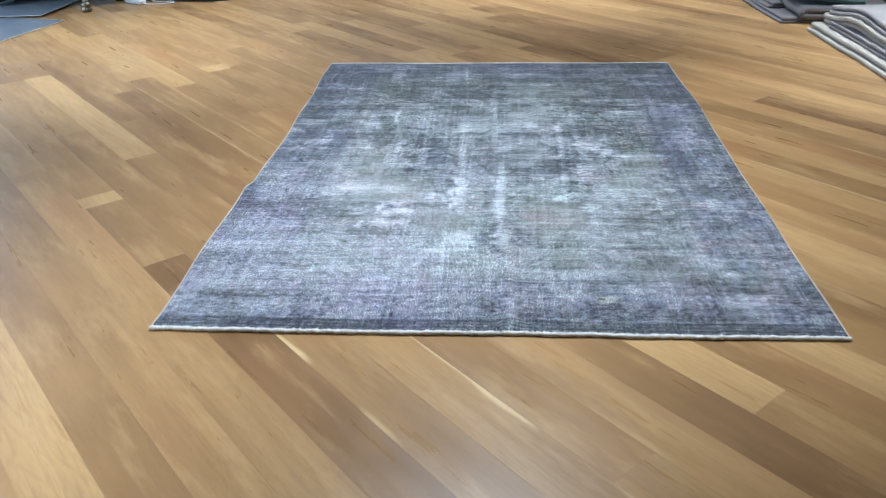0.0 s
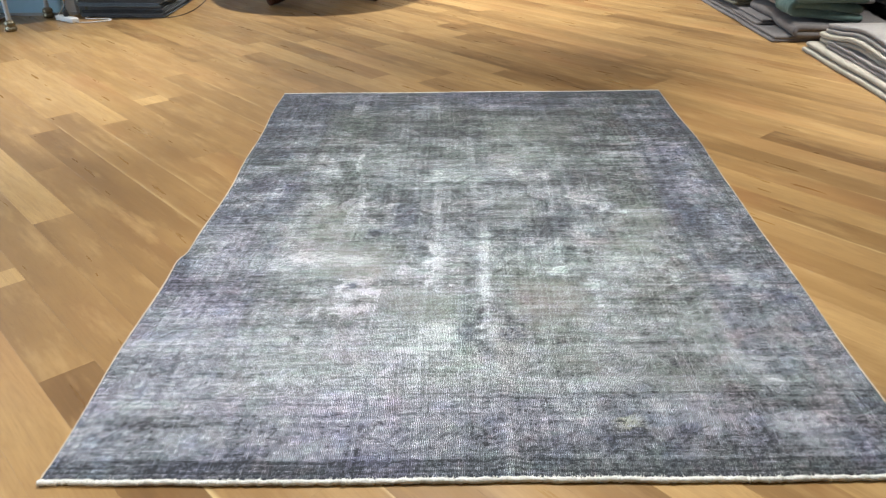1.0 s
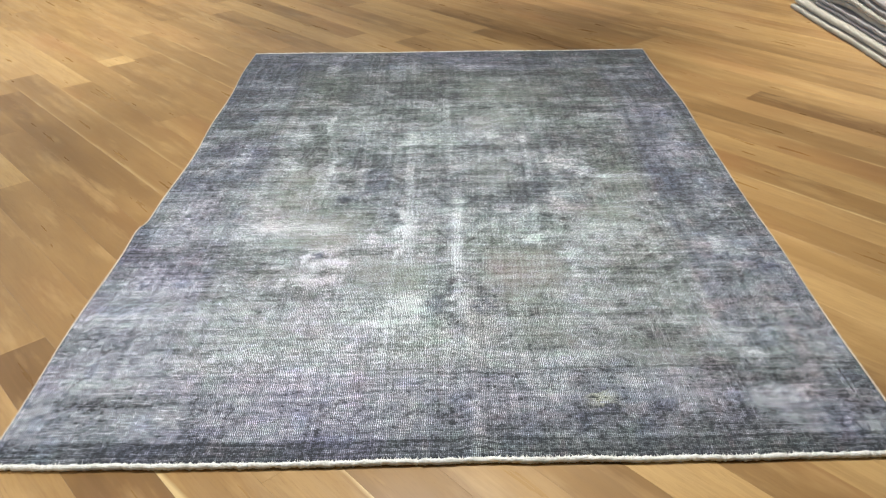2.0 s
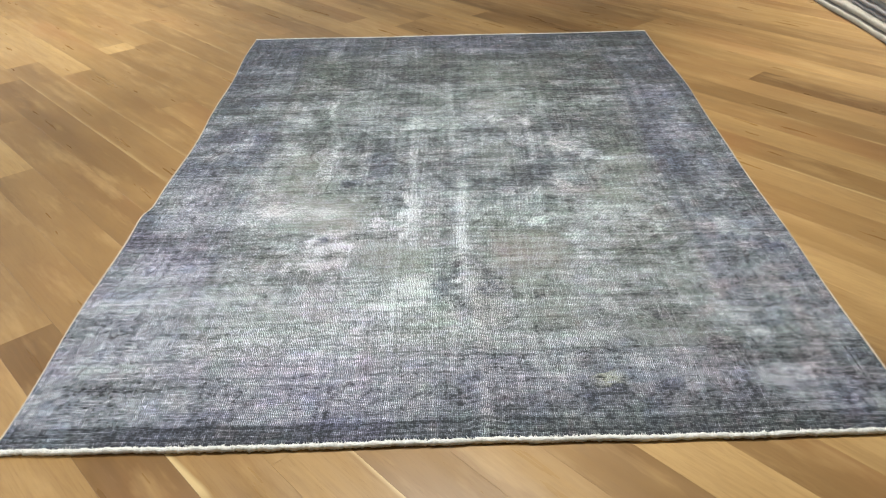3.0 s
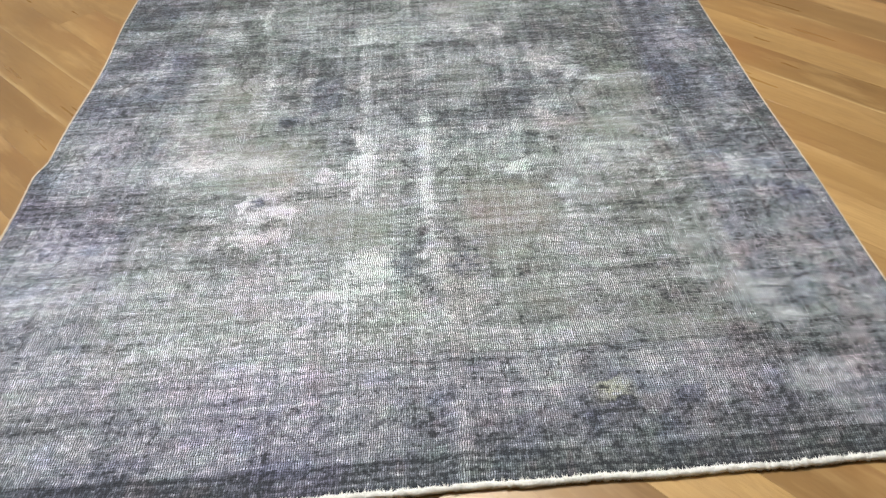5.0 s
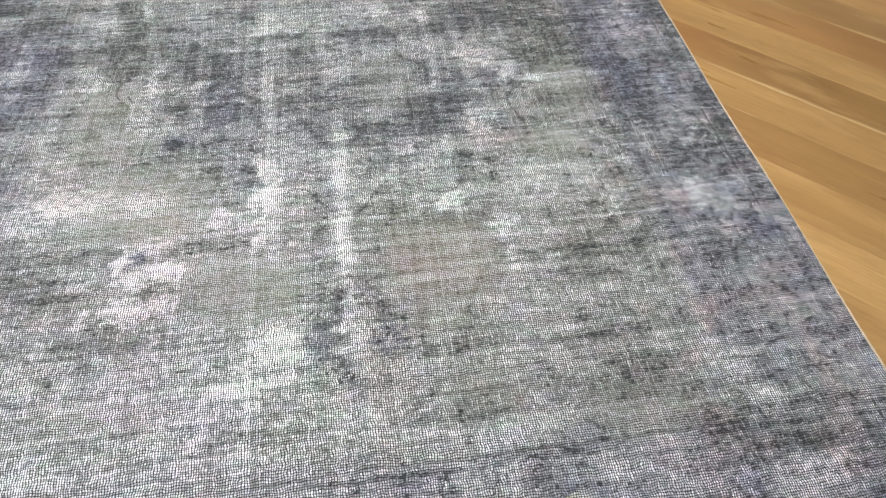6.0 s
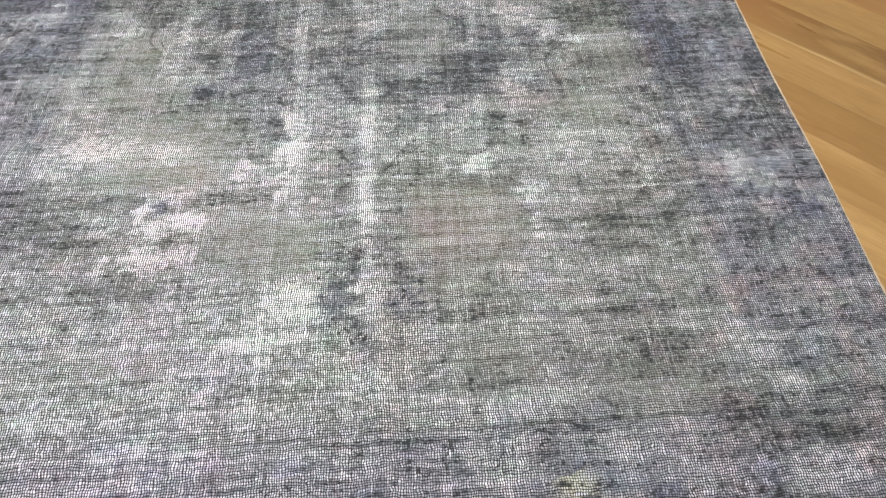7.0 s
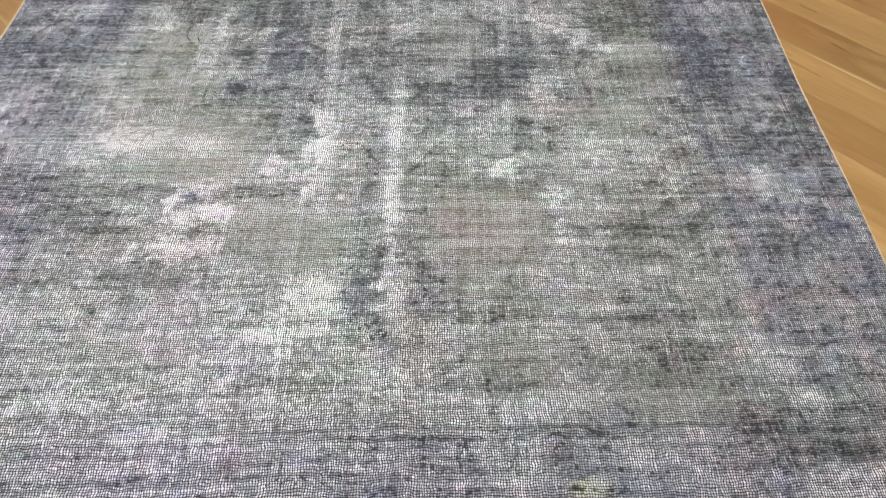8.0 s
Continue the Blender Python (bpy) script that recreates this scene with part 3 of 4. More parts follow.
    wear_tone = wear_tone - 0.07 * crisp(x, 1.05, 1.35) * crisp(-y, -0.75, -0.55) - 0.07 * crisp(x, 1.15, 1.4) * crisp(y, 0.95, 1.15)
    wear_tone = wear_tone - 0.06 * crisp(-along, -0.24, -0.10) - 0.01 * crisp(x, 1.6, 1.8)
    # darker beyond the middle, more so on the left
    wear_tone = wear_tone - 0.045 * crisp(y, 1.05, 1.35) * (1 + crisp(-x, -1.0, -0.5)) + 0.03 * crisp(y, 1.7, 2.2)
    wear_tone = wear_tone + 0.03 * crisp(-x, -1.2, -0.5) * crisp(along, 0.06, 0.10) * crisp(-along, -0.24, -0.19)
    # darker borders; the far end also darkened to offset the far lamps
    wear_tone = wear_tone - np.where(on_side, 0.02, 0.03) * crisp(-inset, -0.08, -0.04) - 0.09 * crisp(-along, -0.13, -0.02) - 0.13 * crisp(y, 1.7, 2.4)
    keep = np.maximum(spots(OLIVE), spots(TAN))
    wear_tone = wear_tone * (1 - 0.9 * keep) + 0.27 * keep
    dark = spots(INDIGO)
    wear_tone = wear_tone - 0.12 * dark
    wear_tone = np.where(wear_tone > 0.42, 0.42 + 0.35 * (wear_tone - 0.42), wear_tone)
    bare = np.maximum(spots(BARE_NEAR + BARE_MID + BARE_FAR), 0.6 * spots(BARE_SIDE))
    wear_tone = wear_tone + bare * (0.27 + 0.20 * fine + 0.20 * grit + 0.12 * abrash) * np.clip(1.15 - wear_tone, 0, 1)
    line = np.exp(-((x - 1.043 - 0.010 * np.sin(y * 6.0)) / (0.027 + 0.010 * mid)) ** 2)
    wear_tone = np.maximum(wear_tone, line * np.clip((1.42 - y) / 0.15, 0, 1) * (0.16 + 0.24 * mid + 0.28 * fine + 0.26 * np.exp(-((y - 0.97) / 0.22) ** 4) + 0.2 * np.exp(-((y - 0.62) / 0.10) ** 2)))
    for cx, a, b, s in ((0.885, 0.7, 1.8, 0.40), (0.585, 1.2, 2.0, 0.32), (1.41, 1.0, 1.75, 0.38), (1.15, 0.2, 2.0, 0.2), (0.72, 0.2, 1.6, 0.2), (1.03, 1.4, 2.3, 0.32)):
        wear_tone = np.maximum(wear_tone, s * np.exp(-((x - cx) / 0.022) ** 4) * crisp(y, a, a + 0.1) * crisp(-y, -b, -b + 0.1) * (0.4 + 1.1 * mid))
    design = np.clip(ink, 0, 1)
    wear_tone = np.clip(wear_tone - 0.30 * design + 0.07 * (warp_line - 0.5) + 0.20 * (streak - 0.5), 0, 1)
    pale = np.array((0.645, 0.71, 0.80))
    col = col * np.array((1.17, 1.20, 1.27))
    col = col + (np.clip(wear_tone, 0, 1) ** 1.3 * 0.55)[..., None] * (pale - col)
    col = col * (0.88 + 0.24 * abrash)[..., None]
    # line work: guard beads and the frieze of squares
    drawn = np.zeros(shape)
    def trace(d, w, s):
        nonlocal drawn
        drawn = np.maximum(drawn, np.exp(-(d / w) ** 2) * s)
    near_mid = np.where(on_side, 0.45, 0.2 + 0.6 * np.exp(-((x - 1.1) / 0.36) ** 2))
    trace(ring - 1.0 - 0.5 * (mid - 0.5) - 0.9 * (fine - 0.5) - 0.6 * (grit - 0.5), 0.09, 0.66 * near_mid * crisp(fine + 0.3 * mid, 0.30, 0.7))
    trace(np.where(ring < 1, ring - 0.45, 1.0), 0.07, 0.5 * near_mid * crisp(fine, 0.45, 0.7))
    trace(inset - 0.212 - 0.004 * np.sign(np.sin(run * 2 * math.pi / 0.022)), 0.0032, 0.85 * near_mid * crisp(mid, 0.25, 0.6))
    trace(inset - 0.298 - 0.006 * (fine - 0.5) * 2, 0.004, 0.55 * near_mid * crisp(cloud, 0.35, 0.6))
    trace(inset - 0.322, 0.0024, 0.5 * crisp(mid, 0.5, 0.8))
    trace(inset - 0.062, 0.0028, 0.55 * crisp(mid, 0.3, 0.7))
    trace(ros - petals, 0.0034, 0.42 * crisp(mid, 0.30, 0.7))
    trace(ros - 0.022, 0.0034, 0.35 * crisp(cloud, 0.4, 0.7))
    trace(vine, 0.0035, 0.4 * crisp(fine, 0.4, 0.75))
    trace(rad - lobe, 0.006, 0.40 * crisp(mid, 0.35, 0.7))
    trace(rad - lobe - 0.028, 0.005, 0.35 * crisp(cloud, 0.35, 0.7))
    for pend in edge_of_pendants:
        trace(pend, 0.07, 0.55 * crisp(fine, 0.25, 0.6))
    trace(rad - lobe2, 0.006, 0.35 * crisp(mid, 0.4, 0.7))
    # the dye's cast: lilac and rust along the sides, green in the middle
    cast, rust = soft_noise(shape, (20, 13), rng), soft_noise(shape, (46, 34), rng)
    tint = np.ones(shape + (3,))
    def lay(mask, rgb):
        nonlocal tint
        tint = tint * (1 + 0.33 * np.clip(mask, 0, 1)[..., None] * (np.array(rgb) - 1))
    side = crisp(-inset, -0.42, -0.22)
    lay(crisp(-x, -1.0, -0.65) * crisp(-y, -1.25, -0.7) * (0.5 + 0.5 * mid), (1.01, 0.94, 1.09))
    lay(side * crisp(cast, 0.35, 0.7), (1.06, 0.94, 1.10))
    lay((1 - side) * crisp(cast, 0.35, 0.75), (0.95, 1.04, 0.90))
    lay((1 - side) * crisp(-cast, -0.4, -0.15), (1.07, 0.99, 0.92))
    lay(crisp(rust, 0.68, 0.86) * (0.35 + 0.65 * crisp(x, 1.4, 1.8)), (1.22, 0.93, 0.90))
    lay(spots(PINK) * (0.3 + 0.7 * mid), (1.24, 0.94, 1.00))
    lay(spots(MINT) * (0.3 + 0.7 * mid), (0.87, 1.06, 0.98))
    lay(crisp(-rust, -0.28, -0.14) * side, (0.86, 0.95, 1.16))
    return np.clip(col, 0.02, 0.8), wear_tone, np.clip(keep - bare + 0.26 * crisp(x, 1.0, 1.3) * crisp(-y, -1.1, -0.8) + 0.06 * crisp(y, 1.5, 1.9) + 0.06, 0, 1), tint, np.clip(drawn * (1 - 0.8 * bare), 0, 1)


def build_rug():
    rug = thing("area_rug", pose(0, 0, 0), "large faded blue-grey distressed oriental rug on the wooden floor", "rug")
    nx, ny = 640, 912
    f, g = np.meshgrid(np.linspace(0, 1, nx), np.linspace(0, 1, ny))
    x, y = rug_xy(f, g)
    z = rug_height(x, y)
    colour, wear_tone, calm, tint, drawn = rug_dye(x, y, f, g)
    edge = np.minimum(np.minimum(f, 1 - f) * 2.0, np.minimum(g, 1 - g) * 2.9)
    z = z - 0.003 * np.clip(1 - edge / 0.006, 0, 1)
    top = np.stack([x, y, z], -1).reshape(-1, 3)
    idx = np.arange(nx * ny).reshape(ny, nx)
    quads = np.stack([idx[:-1, :-1], idx[:-1, 1:], idx[1:, 1:], idx[1:, :-1]], -1).reshape(-1, 4)
    # skirt down to the floor round the edge
    rim = np.concatenate([idx[0, :-1], idx[:-1, -1], idx[-1, :0:-1], idx[:0:-1, 0]])
    low = top[rim].copy()
    low[:, 2] = 0.0005
    base = len(top)
    ring = base + np.arange(len(rim))
    nxt = np.roll(np.arange(len(rim)), -1)
    skirt = np.stack([rim, ring, ring[nxt], rim[nxt]], -1)
    verts, faces = np.concatenate([top, low]), np.concatenate([quads, skirt])
    mesh = bpy.data.meshes.new("woven_field")
    mesh.from_pydata(verts.tolist(), [], faces.tolist())
    mesh.materials.append(RUG)
    mesh.polygons.foreach_set("use_smooth", np.ones(len(faces), bool))
    rgba = np.concatenate([colour, wear_tone[..., None]], -1).reshape(-1, 4)
    rgba = np.concatenate([rgba, rgba[rim]]).astype(np.float32)
    layer = mesh.color_attributes.new("dye", "FLOAT_COLOR", "POINT")
    layer.data.foreach_set("color", rgba.ravel())
    tint = np.concatenate([tint, np.ones(tint.shape[:2] + (1,))], -1).reshape(-1, 4)
    tint = np.concatenate([tint, tint[rim]]).astype(np.float32)
    mesh.color_attributes.new("cast", "FLOAT_COLOR", "POINT").data.foreach_set("color", tint.ravel())
    drawn = drawn.ravel().astype(np.float32)
    mesh.attributes.new("ink", "FLOAT", "POINT").data.foreach_set("value", np.concatenate([drawn, drawn[rim]]))
    calm = calm.ravel().astype(np.float32)
    mesh.attributes.new("calm", "FLOAT", "POINT").data.foreach_set("value", np.concatenate([calm, calm[rim]]))
    uv = mesh.uv_layers.new(name="weave")
    flat = np.stack([f * 2.04, g * RUG_L], -1).reshape(-1, 2)
    flat = np.concatenate([flat, flat[rim]])
    loops = np.empty(len(mesh.loops), np.int32)
    mesh.loops.foreach_get("vertex_index", loops)
    uv.data.foreach_set("uv", flat[loops].astype(np.float32).ravel())
    mesh.update()
    field = new("woven_field", mesh)
    field.parent = rug
    rng = random.Random(5)
    # cotton cords along both ends, each with tufts
    for g0, radius, wander in ((0.0, 0.0080, 0.004), (1.0, 0.0046, 0.003)):
        pts = []
        for i in range(901):
            fx = i / 900
            px, py = rug_xy(np.array(fx), np.array(g0))
            out = -0.005 if g0 == 0 else 0.003
            pts.append((float(px), float(py) + out + rng.uniform(-1, 1) * wander * 0.12 + wander * 0.2 * math.sin(i * 0.057), radius * (0.9 + 0.12 * math.sin(i * 0.3))))
        cord = tube_bm(pts, radius, 8, lambda t: 0.80 + 0.22 * noise.noise(Vector((t * 60.0, g0 * 9, 0))) + 0.34 * noise.noise(Vector((t * 170.0, 3, g0))) + 0.26 * noise.noise(Vector((t * 420.0, 8, g0))))
        ob = part("end_cord", cord, FRINGE, rug, "off-white knotted cotton end cord", True)
        tufts = bmesh.new()
        for i in range(1500 if g0 == 0 else 200):
            fx = rng.random()
            px, py = rug_xy(np.array(fx), np.array(g0))
            sign = -1 if g0 == 0 else 1
            a = Vector((float(px), float(py) + sign * 0.001, radius * 1.2))
            b = a + Vector((rng.uniform(-0.006, 0.006), sign * rng.uniform(0.004, 0.013) if rng.random() < 0.6 else -sign * rng.uniform(0.003, 0.009), rng.uniform(-0.004, 0.004)))
            w = rng.uniform(0.0008, 0.0018)
            va = [tufts.verts.new(a + Vector(o)) for o in ((-w, 0, 0), (w, 0, 0), (0, 0, w))]
            tip = tufts.verts.new((b.x, b.y, max(b.z, 0.001)))
            for q, r in ((0, 1), (1, 2), (2, 0)):
                tufts.faces.new((va[q], va[r], tip))
        tagged(part("fringe", tufts, FRINGE, rug, "short frayed white cotton ends"), kind="stuff")
    for f0 in (0.0, 1.0):
        pts = []
        for i in range(241):
            px, py = rug_xy(np.array(f0), np.array(i / 240))
            pts.append((float(px) + (0.001 if f0 else -0.001), float(py), 0.0035))
        part("selvedge", tube_bm(pts, 0.0032, 6, lambda t: 0.9 + 0.2 * math.sin(t * 900)), SELVEDGE, rug, "tan overcast side binding", True)
    return rug


build_rug()


# ---- folded and stacked rugs ----
def ribbon_bm(centre, thick, along, lift, sides=10):
    """A thick sheet: a centre line of (x, z) pairs with rounded ends, drawn along the rows 'along' (y, dx) and raised by lift(x, y)."""
    pts = [Vector((a, b)) for a, b in centre]
    up, low = [], []
    for i, p in enumerate(pts):
        d = (pts[min(i + 1, len(pts) - 1)] - pts[max(i - 1, 0)]).normalized()
        nrm = Vector((-d.y, d.x)) * thick / 2
        up.append(p + nrm), low.append(p - nrm)
    def cap(p, d):
        nrm = Vector((-d.y, d.x)) * thick / 2
        return [p + math.cos(a) * nrm + math.sin(a) * d * thick / 2 for a in (0.6, 1.2, 1.94, 2.54)]
    d1, d0 = (pts[-1] - pts[-2]).normalized(), (pts[0] - pts[1]).normalized()
    loop = up + cap(pts[-1], d1) + low[::-1] + cap(pts[0], d0)
    bm = bmesh.new()
    rows = []
    for y, dx in along:
        rows.append([bm.verts.new((p.x + dx, y, p.y + lift(p.x, y))) for p in loop])
    n = len(loop)
    for a, b in zip(rows, rows[1:]):
        for i in range(n):
            bm.faces.new((a[i], a[(i + 1) % n], b[(i + 1) % n], b[i]))
    m = len(up)
    for row, flip in ((rows[0], False), (rows[-1], True)):
        for i in range(m - 1):
            a, b, c, d = row[i], row[i + 1], row[n - 5 - (i + 1)], row[n - 5 - i]
            bm.faces.new((a, b, c, d) if flip else (d, c, b, a))
        for tip in ([row[m - 1], *row[m : m + 4], row[m + 4]], [row[n - 5], *row[n - 4 :], row[0]]):
            bm.faces.new(tip if flip else tip[::-1])
    return bm


def hairpin(x_fold, x_open_low, x_open_top, z, gap, steps=7, bulge=1.0):
    """The centre line of a sheet folded once at x_fold: in along the lower layer, round, and back along the upper."""
    s = 1 if x_open_low > x_fold else -1
    r = gap / 2
    line = [(x_open_low + (x_fold + s * r * bulge - x_open_low) * i / 5, z) for i in range(6)]
    line += [(x_fold + s * r * bulge * (1 - math.sin(a)), z + r * (1 - math.cos(a))) for a in (math.pi * (i + 1) / (steps + 1) for i in range(steps))]
    line += [(x_fold + s * r * bulge + (x_open_top - x_fold - s * r * bulge) * i / 5, z + gap) for i in range(6)]
    return line


def lines_y(y0, y1, steps, bend=0.0, seed=0, skew=0.0):
    return [(y0 + (y1 - y0) * i / steps, bend * noise.noise(Vector((seed * 7.3, i * 3.0 / steps, 0))) + bend * 0.35 * noise.noise(Vector((seed * 3.1, i * 0.83, 4))) + skew * (y0 + (y1 - y0) * i / steps - 4.0)) for i in range(steps + 1)]


def folded_rug(name, label, material, x_fold, x_low, x_top, z, gap, thick, y0, y1, lift, m=None, seed=0, group="folded rugs", bulge=1.0, skew=0.0):
    ob = part(name, ribbon_bm(hairpin(x_fold, x_low, x_top, z, gap, bulge=bulge), thick, lines_y(y0, y1, 60, 0.014, seed, skew), lift), material, None, "", True)
    if m:
        ob.matrix_world = m
    return tagged(ob, label, "rug", group)


def wave(amp, y_mid, seed, sag=0.0):
    """A soft hump across a sheet in a heap, which may sag at its far end."""
    def lift(x, y):
        return -sag * min(1.0, max(0.0, (y - 3.42) / 0.3)) + amp * math.exp(-(((y - y_mid) / 0.20) ** 2)) + 0.005 * noise.noise(Vector((x * 4, y * 4, seed))) + 0.004 * noise.noise(Vector((x * 14, y * 11, seed + 5)))
    return lift


# a heap of greige rugs, each folded double with its open side to the aisle
HEAP_X = 3.25
heap = [
    (WOOL_BEIGE, 0.0, 0.02, 0.034, 0.028, 3.80, 0.0, "greige wool rug folded double at the bottom of a heap"),
    (WOOL_LILAC, 0.06, 0.065, 0.023, 0.019, 3.62, 0.0, "lilac-grey wool rug folded double in a heap"),
    (WOOL_BEIGE, 0.10, 0.09, 0.034, 0.029, 3.79, 0.016, "greige wool rug folded double, humped, on a heap"),
    (WOOL_LILAC, 0.11, 0.12, 0.031, 0.026, 3.76, 0.020, "lilac-grey wool rug folded double, humped, in a heap"),
]
z = 0.013
for i, (mat, lo, hi, gap, thick, y1, amp, label) in enumerate(heap):
    folded_rug("folded_rug", label, mat, HEAP_X + 1.0, HEAP_X + lo, HEAP_X + hi, z, gap, thick, 2.05 - 0.02 * i, y1, wave(amp, 3.36 - 0.03 * i, i, 0.038 if amp else 0.0), None, i, "rugs folded in a heap")
    z += 2 * gap - 0.006

# grey rugs folded beside it
calm = wave(0.0, 0.0, 8)
B = "rugs folded beside the heap"
folded_rug("folded_rug", "mid-grey felted wool rug folded double, lying on the floor", WOOL_GREY, 4.0, 3.13, 3.15, 0.011, 0.021, 0.017, 4.02, 5.9, calm, None, 8, B, 1.0, -0.03)
folded_rug("folded_rug", "mauve-grey wool rug folded double on another", WOOL_GREY, 4.0, 3.16, 3.19, 0.052, 0.021, 0.017, 4.36, 5.9, calm, None, 9, B, 1.0, -0.03)
folded_rug("folded_rug", "mid-grey felted wool rug with a rolled end, on another", WOOL_GREY, 3.26, 4.0, 3.9, 0.093, 0.044, 0.037, 3.99, 4.75, lambda x, y: -0.032 * min(1.0, max(0.0, (4.38 - y) / 0.1)) - 0.01 * max(0.0, (4.2 - y) / 0.2) + 0.005 * math.sin(x * 9 + y * 4), None, 10, B, 1.6, -0.03)
folded_rug("folded_rug", "brown-grey wool rug folded small, on grey rugs", WOOL_OLIVE, 3.60, 3.15, 3.17, 0.10, 0.025, 0.02, 4.80, 5.8, calm, None, 11, B, 1.0, -0.03)
folded_rug("folded_rug", "greige wool rug folded small, on grey rugs", WOOL_BEIGE, 3.60, 3.18, 3.19, 0.155, 0.025, 0.02, 4.80, 5.8, calm, None, 12, B, 1.0, -0.03)
folded_rug("folded_rug", "mauve-grey felted wool rug folded in a loop over others", WOOL_LILAC, 3.22, 3.9, 3.88, 0.205, 0.15, 0.03, 4.30, 4.78, lambda x, y: 0.006 * math.sin(x * 7), None, 13, B, 0.7, -0.03)
folded_rug("folded_rug", "teal green wool rug folded double on grey rugs", WOOL_TEAL, 3.24, 3.70, 3.69, 0.172, 0.056, 0.053, 4.06, 4.27, lambda x, y: 0.008 * math.sin(x * 8) - 0.06 * (x - 3.4), None, 14, B, 1.0, -0.03)
folded_rug("folded_rug", "teal green wool rug folded double on another", WOOL_TEAL, 3.25, 3.69, 3.68, 0.285, 0.058, 0.055, 4.02, 4.27, lambda x, y: 0.010 * math.sin(x * 7 + 1) - 0.05 * (x - 3.4), None, 15, B, 1.0, -0.03)
folded_rug("folded_rug", "charcoal wool rug folded double on the floor", WOOL_DARK, 4.04, 4.9, 4.9, 0.018, 0.04, 0.03, 4.05, 5.8, calm, None, 16, B, 1.0, -0.03)
folded_rug("folded_rug", "charcoal wool rug folded double on another", WOOL_DARK, 4.05, 4.9, 4.85, 0.108, 0.045, 0.03, 4.0, 5.8, calm, None, 17, B, 1.0, -0.03)
folded_rug("folded_rug", "charcoal wool rug folded thick on top of others", WOOL_DARK, 3.93, 4.9, 4.85, 0.215, 0.075, 0.04, 4.05, 5.8, calm, None, 18, B, 1.0, -0.03)

# a stack of thin dark rugs by the socket strip
z = 0.010
for i in range(9):
    mat = (WOOL_SLATE, WOOL_DARK, WOOL_SLATE, WOOL_BLUE)[i % 4]
    off = 0.05 * noise.noise(Vector((i * 3.1, 0, 1)))
    ob = part("folded_rug", ribbon_bm(hairpin(-0.33 + off, 0.31 + off, 0.30 + off, z, 0.0145, 5), 0.010, lines_y(0.0, 0.78, 16, 0.012, 20 + i), lambda x, y, i=i: 0.006 * noise.noise(Vector((x * 7, y * 7, i * 1.7)))), mat, None, "", True)
    ob.matrix_world = pose(-1.51, 4.90 + 0.012 * (i % 3), 0, 0, 0, -3)
    tagged(ob, "thin dark slate wool rug folded flat in a stack", "rug", "rugs in the dark stack")
    z += 0.026

# ---- rugs lying on the floor by the blue panel ----
def flat_rug(name, label, corners, thick, material, edge_material, edge_label, z0=0.0):
    """A flat rug with four corners, its far right corner first, and a bound edge all round."""
    a, b, c, d = [Vector((*p, 0)) for p in corners]
    rug = thing(name, pose(0, 0, 0), label, "rug")
    bm = bmesh.new()
    n = 16
    def at(i, j):
        p = a.lerp(b, i / n).lerp(d.lerp(c, i / n), j / n)
        return (p.x, p.y, z0 + thick + 0.001 * math.sin(p.x * 9 + p.y * 7))
    grid = [[bm.verts.new(at(i, j)) for i in range(n + 1)] for j in range(n + 1)]
    for j in range(n):
        for i in range(n):
            bm.faces.new((grid[j][i], grid[j][i + 1], grid[j + 1][i + 1], grid[j + 1][i]))
    ext = bmesh.ops.extrude_face_region(bm, geom=bm.faces[:])
    for p in ext["geom"]:
        if isinstance(p, bmesh.types.BMVert):
            p.co.z = z0 + 0.001
    part("woven_field", bm, material, rug)
    for p, q in ((a, b), (b, c), (c, d), (d, a)):
        line = [p.lerp(q, i / 40) + Vector((0, 0, z0 + thick * 0.6)) for i in range(41)]
        part("binding", tube_bm(line, thick * 0.5, 6), edge_material, rug, edge_label)
    return rug


flat_rug("floor_rug", "grey flat-woven rug with a beige bound edge", [(-2.19, 4.12), (-2.42, 3.0), (-4.2, 3.35), (-3.97, 4.47)], 0.006, WOOL_MOTTLED, SELVEDGE, "beige cotton binding")
flat_rug("floor_rug", "blue-grey rug with a pale edge overlapping another", [(-2.41, 4.95), (-2.43, 4.24), (-4.0, 4.05), (-4.0, 4.95)], 0.006, WOOL_MOTTLED, FRINGE, "pale cotton edge", 0.012)


def rolled_rug(label, length, radius, material, m):
    """A rug rolled up: a spiral sheet."""
    turns, thick = 3.2, 0.012
    line = []
    for i in range(90):
        a = i / 89 * turns * 2 * math.pi
        r = 0.018 + (radius - 0.024) * i / 89
        line.append((r * math.cos(a), r * math.sin(a) + radius))
    ob = part("rolled_rug", ribbon_bm(line, thick, lines_y(0, length, 12), lambda x, y: 0.0), material, None, "", True)
    ob.matrix_world = m
    return tagged(ob, label, "rug")


rolled_rug("black wool rug rolled up on a blue-grey rug", 0.40, 0.115, WOOL_BLACK, pose(-2.99, 4.57, 0.020))
leaned = part("leaning_folded_rug", box_bm(-2.86, -2.58, 4.952, 4.992, 0.02, 0.42, 0.016, 3), WOOL_MOTTLED, None, "", True)
tagged(leaned, "blue-grey rug folded and leaned against the blue panel", "rug")

# ---- blue panel, posts and the chair in front of it ----
panel = thing("display_panel", pose(0, 0, 0), "pale blue painted display panel standing on the floor", "panel")
part("board", box_bm(-4.2, -2.02, 5.0, 5.05, 0.02, 0.95, 0.004), BLUE_PAINT, panel)
part("plinth", box_bm(-4.2, -2.02, 4.994, 5.056, 0.0, 0.02), GREY_PAINT, panel, "thin grey plinth strip")
